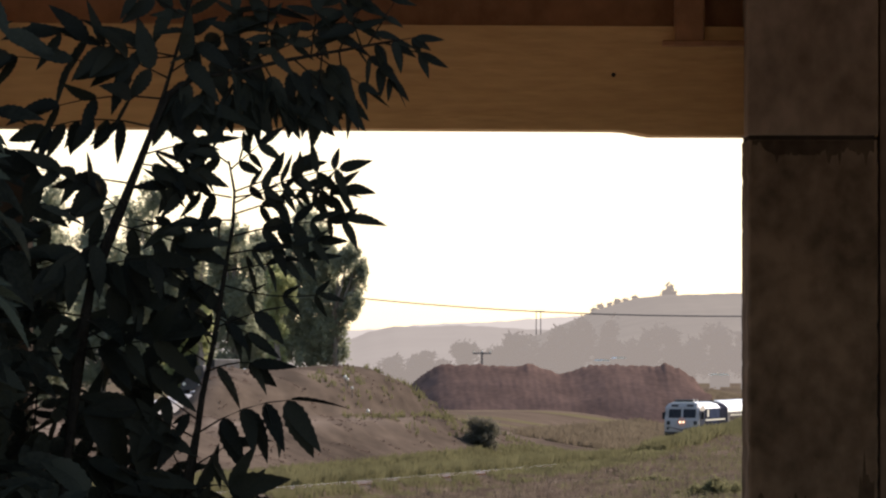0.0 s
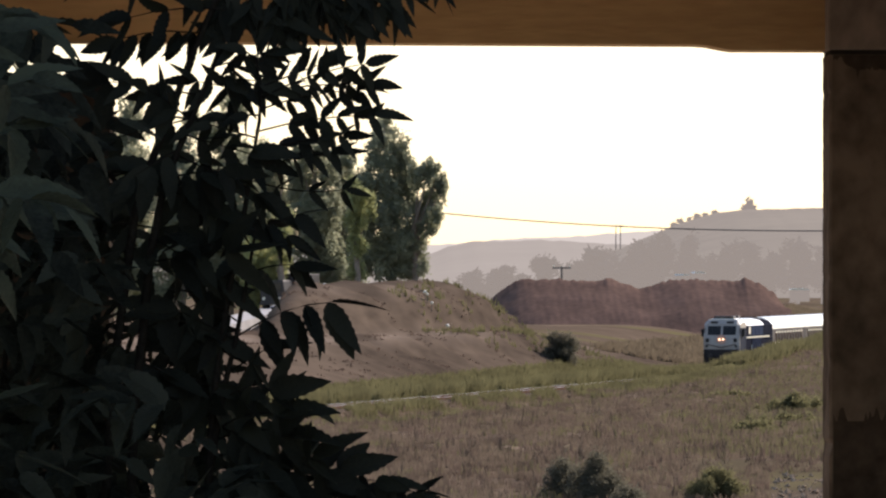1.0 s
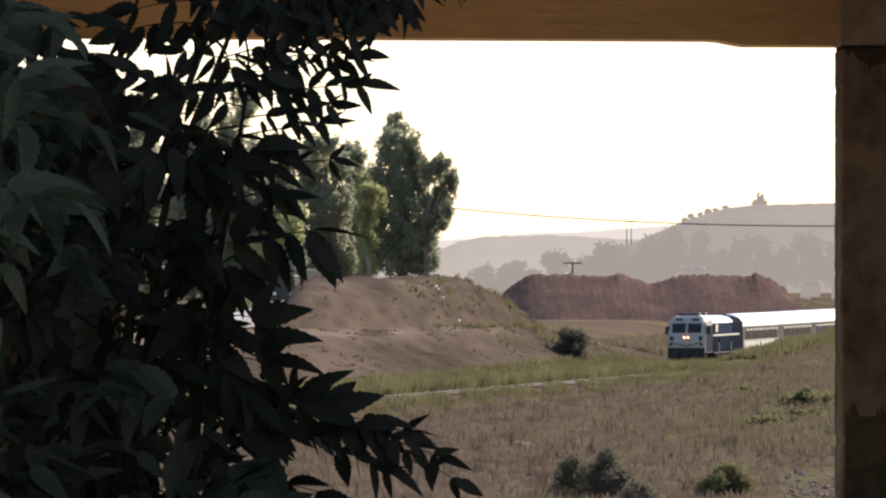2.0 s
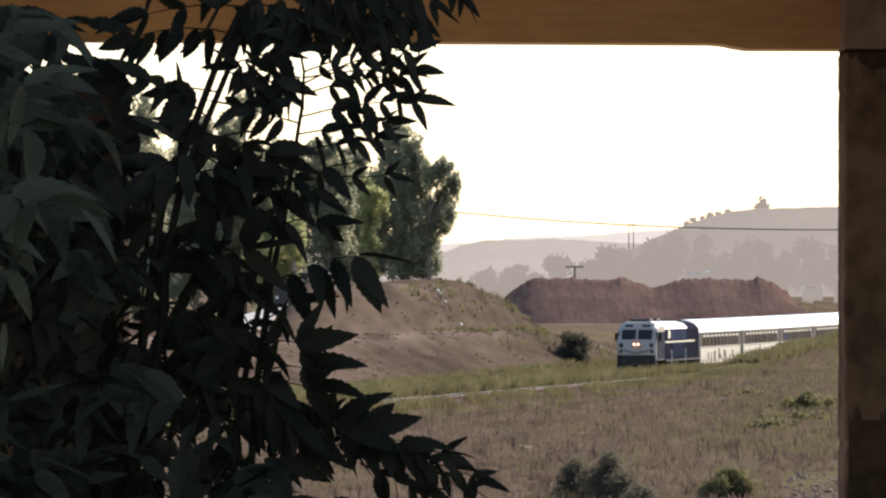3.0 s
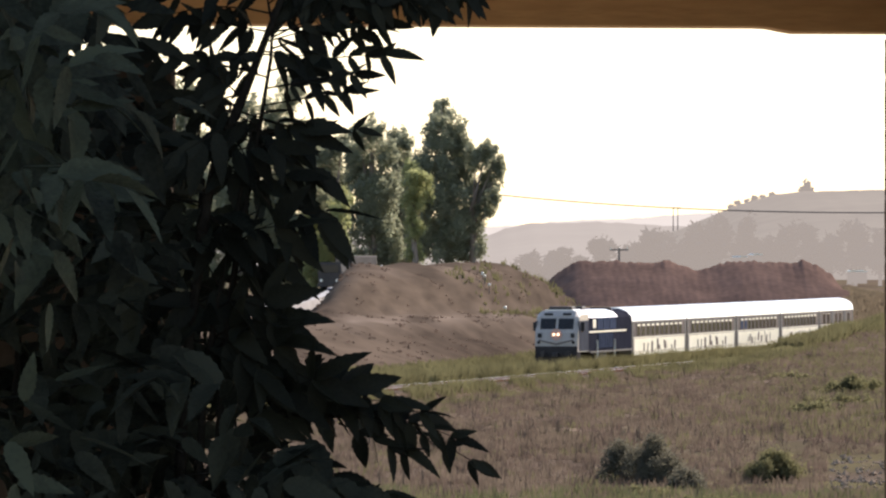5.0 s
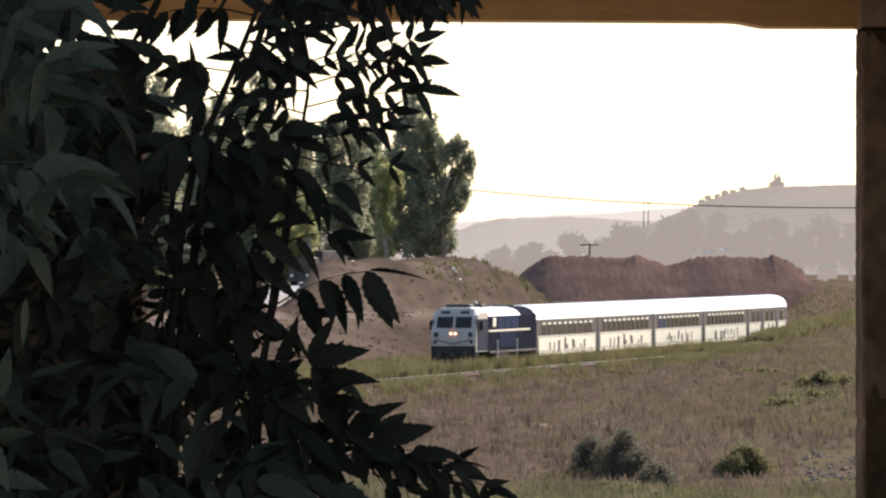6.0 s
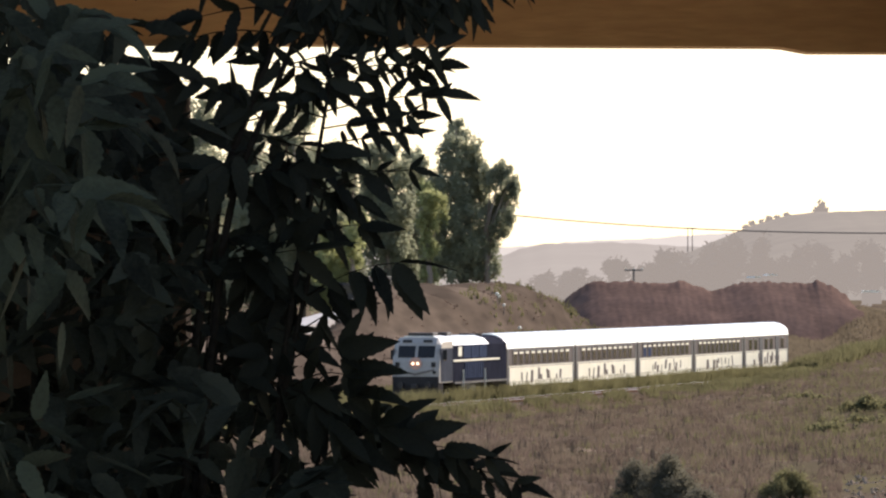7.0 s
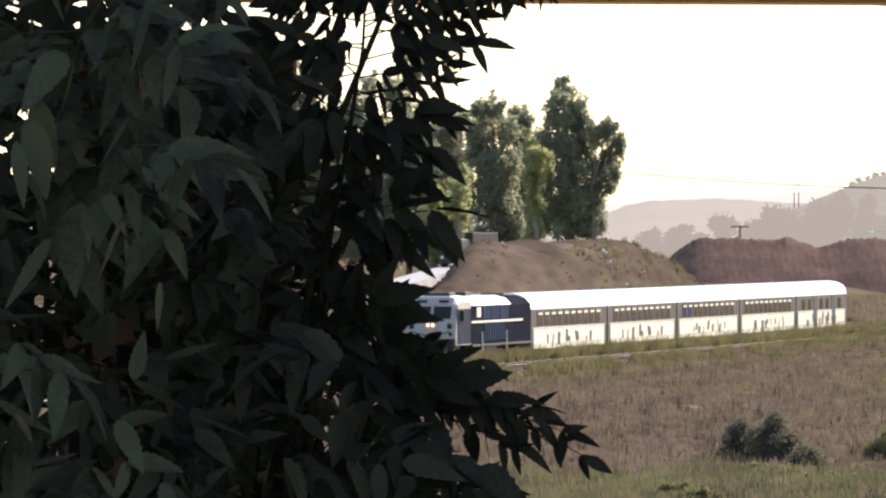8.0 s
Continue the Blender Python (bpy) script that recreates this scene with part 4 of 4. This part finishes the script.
def truck():
    p = spot(-262, 53, 668)
    ob = empty("parked_truck", Matrix.Translation(p) @ pose(0, 0, 0, 0, 0, -25), "dark truck standing on the pale road", "truck")
    part("box_body", box(-1.1, 1.1, 0.9, 5.5, 0.75, 2.9, 0.06), DARKMETAL, ob)
    cab = part("cab", prism([(-1.0, 0.6), (1.0, 0.6), (1.05, 1.6), (0.95, 2.4), (-0.95, 2.4), (-1.05, 1.6)], -0.9, 0.85, 0.05), DARKMETAL, ob)
    part("windscreen", box(-0.85, 0.85, -0.93, -0.88, 1.55, 2.2, 0.02), GLASS, cab)
    for s in (-0.7, 0.7):
        part("headlight", rod((s, -0.9, 0.95), (s, -0.96, 0.95), 0.13, 10), WHITE, cab)
    part("bumper", box(-1.05, 1.05, -1.05, -0.88, 0.45, 0.7, 0.03), DARKMETAL, ob)
    for y in (0.0, 4.2):
        for s in (-0.95, 0.95):
            part("wheel", rod((s - 0.13, y, 0.42), (s + 0.13, y, 0.42), 0.44, 16), BLACK, ob)


truck()


def clear(x, y):
    d = off_line(x, y)
    return (abs(d) > 2.4) * (abs(d - NEAR_OFF) > 1.7) * bare(x, y)


def bare(x, y):
    """Nothing grows on the rubble."""
    return 1.0 - (x > 0.0405 * y) * (y > 298) * (y < 350)


def drift(x, y, seed):
    """Patches of growth, long in the direction of the field's rows."""
    return wobble(x, y * 0.16, 5.0, seed) * 0.7 + wobble(x, y * 0.16, 1.7, seed + 50) * 0.45


def verge(name, n, seed, material, hmin, hmax, d0, d1, s0, s1, label, blade=0.06, patch=-9.0):
    """Weeds in a strip along the railway line, between two distances from it."""
    r = np.random.RandomState(seed)
    lx, ly, th = on_line(r.uniform(s0, s1, n))
    off = r.uniform(d0, d1, n)
    x, y = lx + off * np.cos(th), ly - off * np.sin(th)
    sel = wobble(x, y, 9, seed + 40) > patch
    tufts(name, x[sel], y[sel], r, material, hmin, hmax, label, blade)


def field(n, seed):
    r = np.random.RandomState(seed)
    y = 236 + 480 * r.rand(n) ** 1.15
    return (r.rand(n) * 2 - 1) * (0.062 * y + 2), y, r


def weeds(name, n, seed, material, hmin, hmax, keep, label, blade=0.05):
    """Loose tufts of stalks over the field; keep says how likely they stand at a place."""
    x, y, r = field(n, seed)
    sel = r.rand(n) < keep(x, y)
    tufts(name, x[sel], y[sel], r, material, hmin, hmax, label, blade)


def tufts(name, x, y, r, material, hmin, hmax, label, blade):
    v, m = [], len(x)
    base = np.stack([x, y, height(x, y) - 0.03], -1)
    for k in range(4):
        a = r.rand(m) * math.tau
        off = np.stack([np.cos(a), np.sin(a), a * 0], -1) * (r.rand(m) * 0.25)[:, None]
        h = r.uniform(hmin, hmax, m) * r.uniform(0.6, 1.15, m)
        lean = np.stack([r.normal(0, 0.2, m), r.normal(0, 0.2, m), np.ones(m)], -1) * h[:, None]
        side = np.stack([r.uniform(0.5, 1, m), r.normal(0, 0.3, m), a * 0], -1) * blade
        v += [base + off - side, base + off + side, base + off + lean * 0.7 + side * 0.7, base + off + lean]
    v = np.stack(v, 1).reshape(-1, 3)
    f = np.arange(len(v)).reshape(-1, 4)
    return tagged(mesh_ob(name, v, f, material), label, "weeds", kind="stuff")


weeds("dry_weeds", 110000, 1, DRY, 0.15, 0.42, lambda x, y: clear(x, y) * (off_line(x, y) > 0) * (0.12 + 0.8 * (drift(x, y, 21) > -0.15)), "dry brown weeds all over the field", 0.03)
weeds("green_weeds", 60000, 2, GREEN, 0.2, 0.5, lambda x, y: (off_line(x, y) > 6) * bare(x, y) * np.clip(0.8 * (y < 292 + 12 * wobble(x, y, 9, 31)) * (x > -8) + 0.6 * (drift(x, y, 22) > 0.45) + 0.85 * (x - 0.03 * y > 1 + 4 * wobble(x, y, 14, 37)) * (y > 360), 0, 1), "green weeds in the field", 0.03)
weeds("straw_weeds", 30000, 3, STRAW, 0.15, 0.4, lambda x, y: (off_line(x, y) > 6) * bare(x, y) * (0.4 * (drift(x, y, 23) > 0.5) + 0.3 * (y > 640) * (off_line(x, y) > 7)), "pale straw-coloured grass", 0.03)
verge("verge_weeds", 15000, 4, GREEN, 0.25, 0.65, -6.5, -2.7, -110, 190, "green weeds between the line and the cut bank")
verge("tall_weeds", 9000, 5, GREEN, 0.6, 1.15, 2.6, 9.0, 142, 205, "tall green weeds along the line", 0.07)
verge("side_weeds", 5000, 17, GREEN, 0.2, 0.45, 6.0, 10.0, 85, 145, "low green weeds along the line", 0.05)
verge("strip_weeds", 9000, 12, GREEN, 0.75, 1.35, 1.55, 2.3, -70, 170, "tall green weeds between the two tracks", 0.035, -0.5)
verge("edge_weeds", 4600, 19, GREEN, 0.3, 0.75, 5.4, 6.1, -80, 120, "weeds at the foot of the ballast", 0.03, -0.25)
verge("mixed_weeds", 4000, 18, GREEN, 0.3, 0.6, 5.9, 10, -60, 110, "green weeds along the line", 0.04, 0.3)
verge("short_weeds", 6000, 6, DRY, 0.15, 0.35, 5.7, 9.0, -130, 90, "short dry weeds along the line")
verge("bank_weeds", 9000, 7, RUSTY, 0.06, 0.2, -34, -7, -60, 190, "low dry scrub on the cut bank", 0.09, 0.25)
verge("crest_weeds", 900, 8, GREEN, 0.2, 0.6, -17, -8, 130, 200, "green weeds on the edge of the bank", 0.07, 0.0)
verge("mound_grass", 9000, 9, STRAW, 0.3, 0.7, -16, -3, 230, 400, "straw-coloured grass beside the mound", 0.09)
weeds("meadow_weeds", 120000, 16, MEADOW, 0.2, 0.5, lambda x, y: (off_line(x, y) > 6) * (y < 290 + 10 * wobble(x, y, 9, 31)) * np.clip(0.75 + 0.6 * drift(x, y, 39), 0, 1), "fresh green weeds in the near field", 0.03)
weeds("russet_weeds", 80000, 15, RUSTY, 0.15, 0.42, lambda x, y: (off_line(x, y) > 6) * bare(x, y) * (y > 286) * (0.1 + 0.8 * (drift(x, y, 35) > 0.0)), "russet brown weeds in the field", 0.03)
weeds("dead_stalks", 6000, 14, STALK, 0.45, 1.0, lambda x, y: (off_line(x, y) > 6) * bare(x, y) * (0.2 + 0.6 * (wobble(x, y, 14, 29) > 0.3)), "dark dead stalks standing in the field", 0.018)


# ---- the shrub close by ----
SH = 12.0                               # its distance
SC = SH / F_PX


def near_point(x, y, dy=0.0):
    """A place on the shrub's plane from its bearing, seen from the opening pose."""
    p = spot(x - 611, y - 648, SH)
    return Vector((p.x, p.y + dy, p.z))


def leaf_shape(fold=0.25, curl=0.12, half=0.185):
    """One toothed leaflet of length 1 along +x, folded along its rib: vertices and faces."""
    n = 15
    v, f = [], []
    for i in range(n + 1):
        q = i / n
        w = half * math.sin(math.pi * min(1, q ** 0.72)) ** 0.85 * (1 - 0.25 * q) * (1 + (0.09 if i % 2 else -0.07)) + 0.004
        z = -curl * q * q
        v += [(q, -w, z + fold * w), (q, 0, z), (q, w, z + fold * w)]
    for i in range(n):
        a = 3 * i
        f += [(a, a + 3, a + 4, a + 1), (a + 1, a + 4, a + 5, a + 2)]
    return v, f


LEAF_V = [leaf_shape(0.25, 0.10, 0.18), leaf_shape(0.4, 0.2, 0.205), leaf_shape(0.15, -0.06, 0.155)]
LEAF_ME = []
for lv, lf in LEAF_V:
    me = bpy.data.meshes.new("leaf")
    me.from_pydata(lv, [], lf)
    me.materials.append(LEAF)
    me.shade_smooth()
    LEAF_ME.append(me)
lrnd = random.Random(11)


def leaf_matrix(base, way, size, face=None):
    """A leaflet at base along way; its face is turned about that by chance."""
    x = way.normalized()
    up = face or Vector((lrnd.gauss(0, 0.55), -0.95 + lrnd.gauss(0, 0.4), 0.5 + lrnd.gauss(0, 0.35)))
    y = up.cross(x)
    if y.length < 0.05:
        y = Vector((0, 1, 0)).cross(x)
    y.normalize()
    z = x.cross(y)
    m = Matrix((x, y, z)).transposed().to_4x4()
    return Matrix.Translation(base) @ m @ Matrix.Diagonal((size, size, size, 1))


def frond_leaves(start, end, size, pairs, hang, dy0=0.0, dy1=0.0, arch=0.0):
    """The stalk's points and the leaflets' poses of one compound leaf between two bearings."""
    a, b = near_point(*start, dy0), near_point(*end, dy1)
    stalk = [a.lerp(b, q) + Vector((0, 0, arch * SC * 4 * q * (1 - q))) for q in (0, 0.25, 0.5, 0.75, 1)]
    way = (b - a).normalized()
    out = []
    L = size * SC
    for k in range(pairs):
        q = 0.28 + 0.68 * k / max(1, pairs - 1) if pairs > 1 else 0.6
        i = min(3, int(q * 4))
        p = stalk[i].lerp(stalk[i + 1], q * 4 - i)
        for s in (-1, 1):
            nrm = Vector((-way.z, 0, way.x)) * s
            w = way * 0.55 + nrm * (0.85 - 0.5 * hang) + Vector((0, lrnd.uniform(-0.5, 0.5), -1.25 * hang)) + Vector((lrnd.gauss(0, 0.15), 0, lrnd.gauss(0, 0.15)))
            out.append(leaf_matrix(p, w, L * lrnd.uniform(0.75, 1.1)))
    out.append(leaf_matrix(b, way + Vector((0, 0, -0.4 * hang)), L * 1.1))
    return stalk, out


def branch(shrub, name, stem, fronds, radius, label=""):
    """A stem with its compound leaves; each leaflet is a leaf of its own."""
    bm = tube([near_point(*p) for p in stem], [max(1.2, radius * (1 - 0.75 * i / (len(stem) - 1))) * SC for i in range(len(stem))], 7)
    poses = []
    for fr in fronds:
        stalk, leaves = frond_leaves(*fr)
        tube(stalk, [1.9 * SC, 1.7 * SC, 1.5 * SC, 1.2 * SC, 0.8 * SC], 5, bm)
        poses += leaves
    ob = part(name, bm, BARK, shrub, label, smooth=True)
    for m in poses:
        leaf = new("leaf", lrnd.choice(LEAF_ME))
        leaf.parent = ob
        leaf.matrix_basis = m
    return ob


shrub = empty("shrub", Matrix(), "tall dark green shrub with toothed compound leaves, stirred by wind", "shrub")
upper = branch(shrub, "branch", [(300, 1400), (330, 900), (358, 700), (378, 610), (395, 500), (412, 400), (415, 340), (405, 285)], [
    ((395, 505), (565, 522), 46, 3, 0.25, 0, 0.03, -10),
    ((398, 480), (545, 455), 56, 4, 0.45),
    ((402, 450), (560, 425), 56, 4, 0.5, 0, -0.04),
    
    ((405, 420), (615, 390), 66, 6, 0.35, 0, 0.02, 8),
    ((405, 430), (300, 400), 62, 4, 0.4),

    ((410, 390), (350, 390), 56, 3, 0.5),
    ((412, 380), (590, 345), 52, 5, 0.3, 0, 0.04, 8),

    ((414, 360), (600, 300), 56, 5, 0.15, 0, -0.02, 10), ((413, 350), (610, 335), 54, 5, 0.25, 0, 0.03, 6),
    ((413, 340), (520, 300), 56, 3, 0.3),
    
    ((408, 300), (460, 255), 48, 3, 0.3),
    ((405, 290), (350, 250), 60, 3, 0.6), ((410, 350), (300, 330), 64, 4, 0.4),
    ((395, 520), (300, 470), 70, 3, 0.6),
    
], 7.5, "upright leafy stem")
main = branch(shrub, "branch", [(270, 1500), (300, 1000), (325, 860), (348, 760), (372, 630), (384, 560)], [
    ((348, 768), (515, 708), 104, 4, 0.9, 0, -0.05, 14),
    ((362, 660), (445, 642), 84, 2, 0.8, 0, -0.03, 6),
    ((365, 640), (300, 600), 86, 2, 0.8),
    ((372, 610), (330, 560), 80, 2, 0.5, 0, 0.03, 8),
    ((380, 580), (455, 552), 72, 2, 0.6),
    ((384, 562), (440, 590), 66, 2, 0.7),
    ((380, 575), (250, 500), 100, 3, 0.7),
    ((352, 745), (290, 700), 66, 2, 0.8),
    ((335, 830), (400, 790), 76, 1, 0.9),
    ((330, 850), (290, 770), 76, 2, 0.6),
    ((345, 775), (240, 720), 100, 3, 0.7),
    ((322, 880), (410, 862), 105, 2, 0.1, 0, -0.05, 12),
    ((318, 930), (420, 905), 110, 2, 0.15, 0, -0.05, 12),
    ((316, 950), (430, 940), 105, 2, 0.25, 0, -0.05, 12),
    ((318, 930), (400, 990), 100, 3, 0.7, 0, -0.05, 12),
    ((322, 890), (250, 850), 100, 3, 0.6),
    ((312, 980), (500, 1010), 95, 4, 0.6, 0, -0.05, 20),
], 8, "lower part of an upright leafy stem")
low = branch(shrub, "branch", [(200, 1560), (250, 1180), (330, 1080), (430, 1045), (550, 1050)], [
    ((280, 1120), (400, 1010), 100, 3, 0.4), ((330, 1080), (470, 980), 105, 3, 0.3, 0, -0.05, 16), ((380, 1060), (520, 1000), 95, 3, 0.5, 0, 0, 16),
    ((430, 1045), (590, 1020), 85, 4, 0.6, 0, -0.04, 14), ((490, 1045), (650, 1050), 75, 4, 0.55, 0, 0.05, 16), ((510, 1060), (630, 1110), 70, 4, 0.4), ((550, 1050), (715, 1085), 62, 4, 0.35, 0, 0, 10), ((560, 1055), (750, 1130), 54, 4, 0.4, 0, 0.03, 12), ((520, 1050), (660, 1040), 56, 3, 0.4, 0, -0.03, 8),
    ((350, 1110), (510, 1150), 80, 3, 0.5), ((400, 1150), (590, 1190), 80, 4, 0.4), ((300, 1180), (450, 1240), 90, 3, 0.5),
], 10, "low spreading leafy twig")
side = branch(shrub, "branch", [(90, 1500), (110, 900), (140, 600), (165, 480), (200, 395), (240, 300), (268, 230), (292, 160), (325, 50), (345, -60)], [
    ((268, 225), (80, 225), 72, 6, 0.8, 0, 0.04, 14), ((215, 375), (105, 300), 80, 4, 0.5, 0, -0.03, 8), ((200, 395), (320, 430), 90, 3, 0.4), ((185, 430), (330, 500), 90, 3, 0.6), 
    ((250, 275), (340, 250), 80, 3, 0.6),  ((285, 175), (100, 190), 85, 3, 0.4, 0, -0.04, 10), ((230, 325), (60, 300), 110, 2, 0.5),
    ((215, 365), (80, 400), 95, 2, 0.4), ((245, 290), (330, 300), 75, 3, 0.7), 
    ((180, 450), (60, 470), 110, 3, 0.3), ((165, 490), (290, 540), 95, 3, 0.6), ((150, 560), (0, 540), 110, 3, 0.5), ((150, 580), (260, 650), 110, 3, 0.7),
    ((140, 620), (280, 600), 110, 3, 0.2, 0, -0.06), ((128, 700), (250, 745), 110, 3, 0.7), ((124, 740), (230, 690), 105, 3, 0.4, 0, 0.05), ((170, 470), (270, 455), 90, 3, 0.7, 0, -0.04), ((122, 800), (250, 840), 110, 3, 0.6), ((190, 420), (110, 470), 95, 3, 0.6, 0, -0.05), ((300, 140), (180, 80), 90, 3, 0.4), ((310, 100), (100, 60), 90, 4, 0.4), ((320, 60), (420, 120), 90, 3, 0.5),
    ((330, 30), (240, -20), 90, 3, 0.4), ((290, 165), (380, 190), 90, 3, 0.6), ((300, 130), (400, 60), 90, 3, 0.4), ((310, 100), (20, 100), 100, 3, 0.5, 0, 0, -8),
], 9, "thick leafy stem")
top = branch(shrub, "branch", [(75, 1500), (118, 820), (160, 515), (215, 375), (262, 250), (300, 165), (350, 135), (420, 128), (500, 108), (590, 92), (700, 72)], [
    ((590, 92), (735, 68), 50, 4, 0.7, 0, -0.04), ((640, 85), (690, 140), 55, 3, 0.6), ((600, 92), (612, 174), 68, 3, 0.7), ((680, 76), (745, 95), 50, 2, 0.6), ((570, 96), (560, 190), 68, 3, 0.8), ((560, 100), (640, 150), 57, 2, 0.6), ((520, 105), (600, 174), 69, 3, 0.6), ((500, 110), (560, 168), 73, 3, 0.8),
    ((470, 120), (500, 174), 73, 3, 0.8), ((440, 125), (450, 181), 73, 3, 0.8), ((420, 130), (400, 187), 73, 3, 0.7), ((380, 130), (350, 187), 73, 3, 0.7),
    ((500, 108), (470, 40), 65, 3, 0.3), ((550, 100), (560, 20), 65, 3, 0.3), ((600, 90), (640, 10), 57, 3, 0.3), ((430, 128), (420, 20), 69, 3, 0.3), ((650, 82), (700, 0), 49, 3, 0.3),
    ((350, 125), (330, 20), 69, 3, 0.3), ((640, 85), (600, -40), 65, 4, 0.4), ((470, 100), (480, -60), 73, 4, 0.4), ((380, 120), (520, 193), 65, 4, 0.5),
    ((560, 95), (680, -30), 65, 4, 0.4), ((400, 125), (560, 60), 65, 4, 0.4), ((440, 125), (540, 190), 68, 4, 0.7), ((340, 125), (300, 193), 68, 4, 0.6), 
], 9, "drooping leafy top branch")


def leaf_mass(name, n, seed, region, size, depth, material=LEAFM, label="dense leaves, coloured dark as if shaded"):
    """A thicket of compound leaves where single ones can no longer be told apart."""
    r = random.Random(seed)
    verts, faces = [], []
    made = 0
    while made < n:
        x, y = r.uniform(-700, 420), r.uniform(-60, 1500)
        if not region(x, y):
            continue
        made += 1
        dy = r.uniform(*depth)
        c = near_point(x, y, dy)
        way = Vector((r.gauss(0.1, 0.8), r.gauss(-0.5, 0.6), r.gauss(-0.1, 0.6))).normalized()
        rach = r.uniform(1.0, 2.0) * size * SC
        k = r.choice((3, 5, 5, 7))
        for i in range(k):
            q = (i // 2 + 0.6) / (k / 2)
            sgn = 1 if i % 2 else -1
            out = way.orthogonal().normalized() * sgn
            w = way * (0.5 if i < k - 1 else 1) + out * (0.7 if i < k - 1 else 0) + Vector((0, 0, -0.45)) + Vector((r.gauss(0, 0.2), r.gauss(0, 0.2), r.gauss(0, 0.2)))
            up = Vector((r.gauss(0, 0.6), -0.5 + r.gauss(0, 0.5), 0.9))
            m = leaf_matrix(c + way * rach * q, w, size * SC * r.uniform(0.7, 1.2), up)
            lv, lf = r.choice(LEAF_V)
            o = len(verts)
            verts += [tuple(m @ Vector(p)) for p in lv]
            faces += [tuple(o + j for j in q4) for q4 in lf]
    ob = mesh_ob(name, verts, faces, material, shrub, label, smooth=True)
    return tagged(ob, kind="stuff")


def edge_of(y):
    """How far right the thicket reaches at a height."""
    return float(np.interp(y, [-60, 225, 300, 308, 450, 600, 660, 760, 882, 1000, 1300], [-60, -60, -60, -20, 50, 110, 165, 235, 300, 360, 415]))


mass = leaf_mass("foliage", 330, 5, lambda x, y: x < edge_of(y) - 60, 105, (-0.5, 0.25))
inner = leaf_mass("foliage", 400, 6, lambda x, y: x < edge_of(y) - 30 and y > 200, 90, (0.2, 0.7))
for i in range(7):
    x = -560 + 100 * i
    tw = part("stem", tube([near_point(x * 0.4, 1500, 0.1), near_point(x, 1000, 0.1 * (i % 3)), near_point(x + 30, 500, 0.05 * i), near_point(min(x + 60, -70), 330 + 40 * (i % 3), 0.1)], [10 * SC, 8 * SC, 6 * SC, 3 * SC], 7), BARK, shrub)

# zones of the thicket whose leaves are painted paler, as if lit
lit_zone = lambda x, y: (x < -70 and 170 < y < 610) or (x < -135 and 780 < y < 1250) or (x < -330 and -60 < y < 1250)
near_mass = leaf_mass("foliage", 210, 7, lit_zone, 112, (-1.6, -0.9), LEAF_LIT, "grey-green near leaves, coloured paler as if lit")

# seconds, then drift to the right and down of the stem's foot part, its head, and the top branch
SWAY = [(0.0, 0, 0, 0, 0, 0, 0), (0.5, -90, -98, -106, -72, -22, 8), (1.0, -69, -22, -94, -35, -58, -14), (1.5, -90, -70, -110, -60, -58, -14), (2.0, -120, -140, -135, -80, -60, -16),
        (2.5, -125, -146, -130, -70, -58, -18), (3.0, -44, -102, -41, -59, -38, 6), (3.5, -74, -103, -67, -39, 15, 8), (4.0, -240, -140, -220, -130, -48, -26), (4.5, -220, -150, -200, -120, -34, -20),
        (5.0, -180, -150, -175, -110, -28, -14), (5.5, -173, -155, -171, -113, -24, -14), (6.0, -50, -36, -58, -37, 12, -6), (6.5, -24, -9, -36, 2, 12, -10), (7.0, -75, -96, -101, -75, -45, -26),
        (7.5, -160, -110, -150, -85, 5, -5), (8.0, -200, -112, -226, -88, -115, 0)]
SWAYING = [(main, 0, 1.0), (low, 0, 0.85), (upper, 1, 1.0), (side, 1, 0.15), (top, 2, 1.0), (mass, 1, 0.05), (inner, 1, 0.05), (near_mass, 2, 0.2)]

motions()
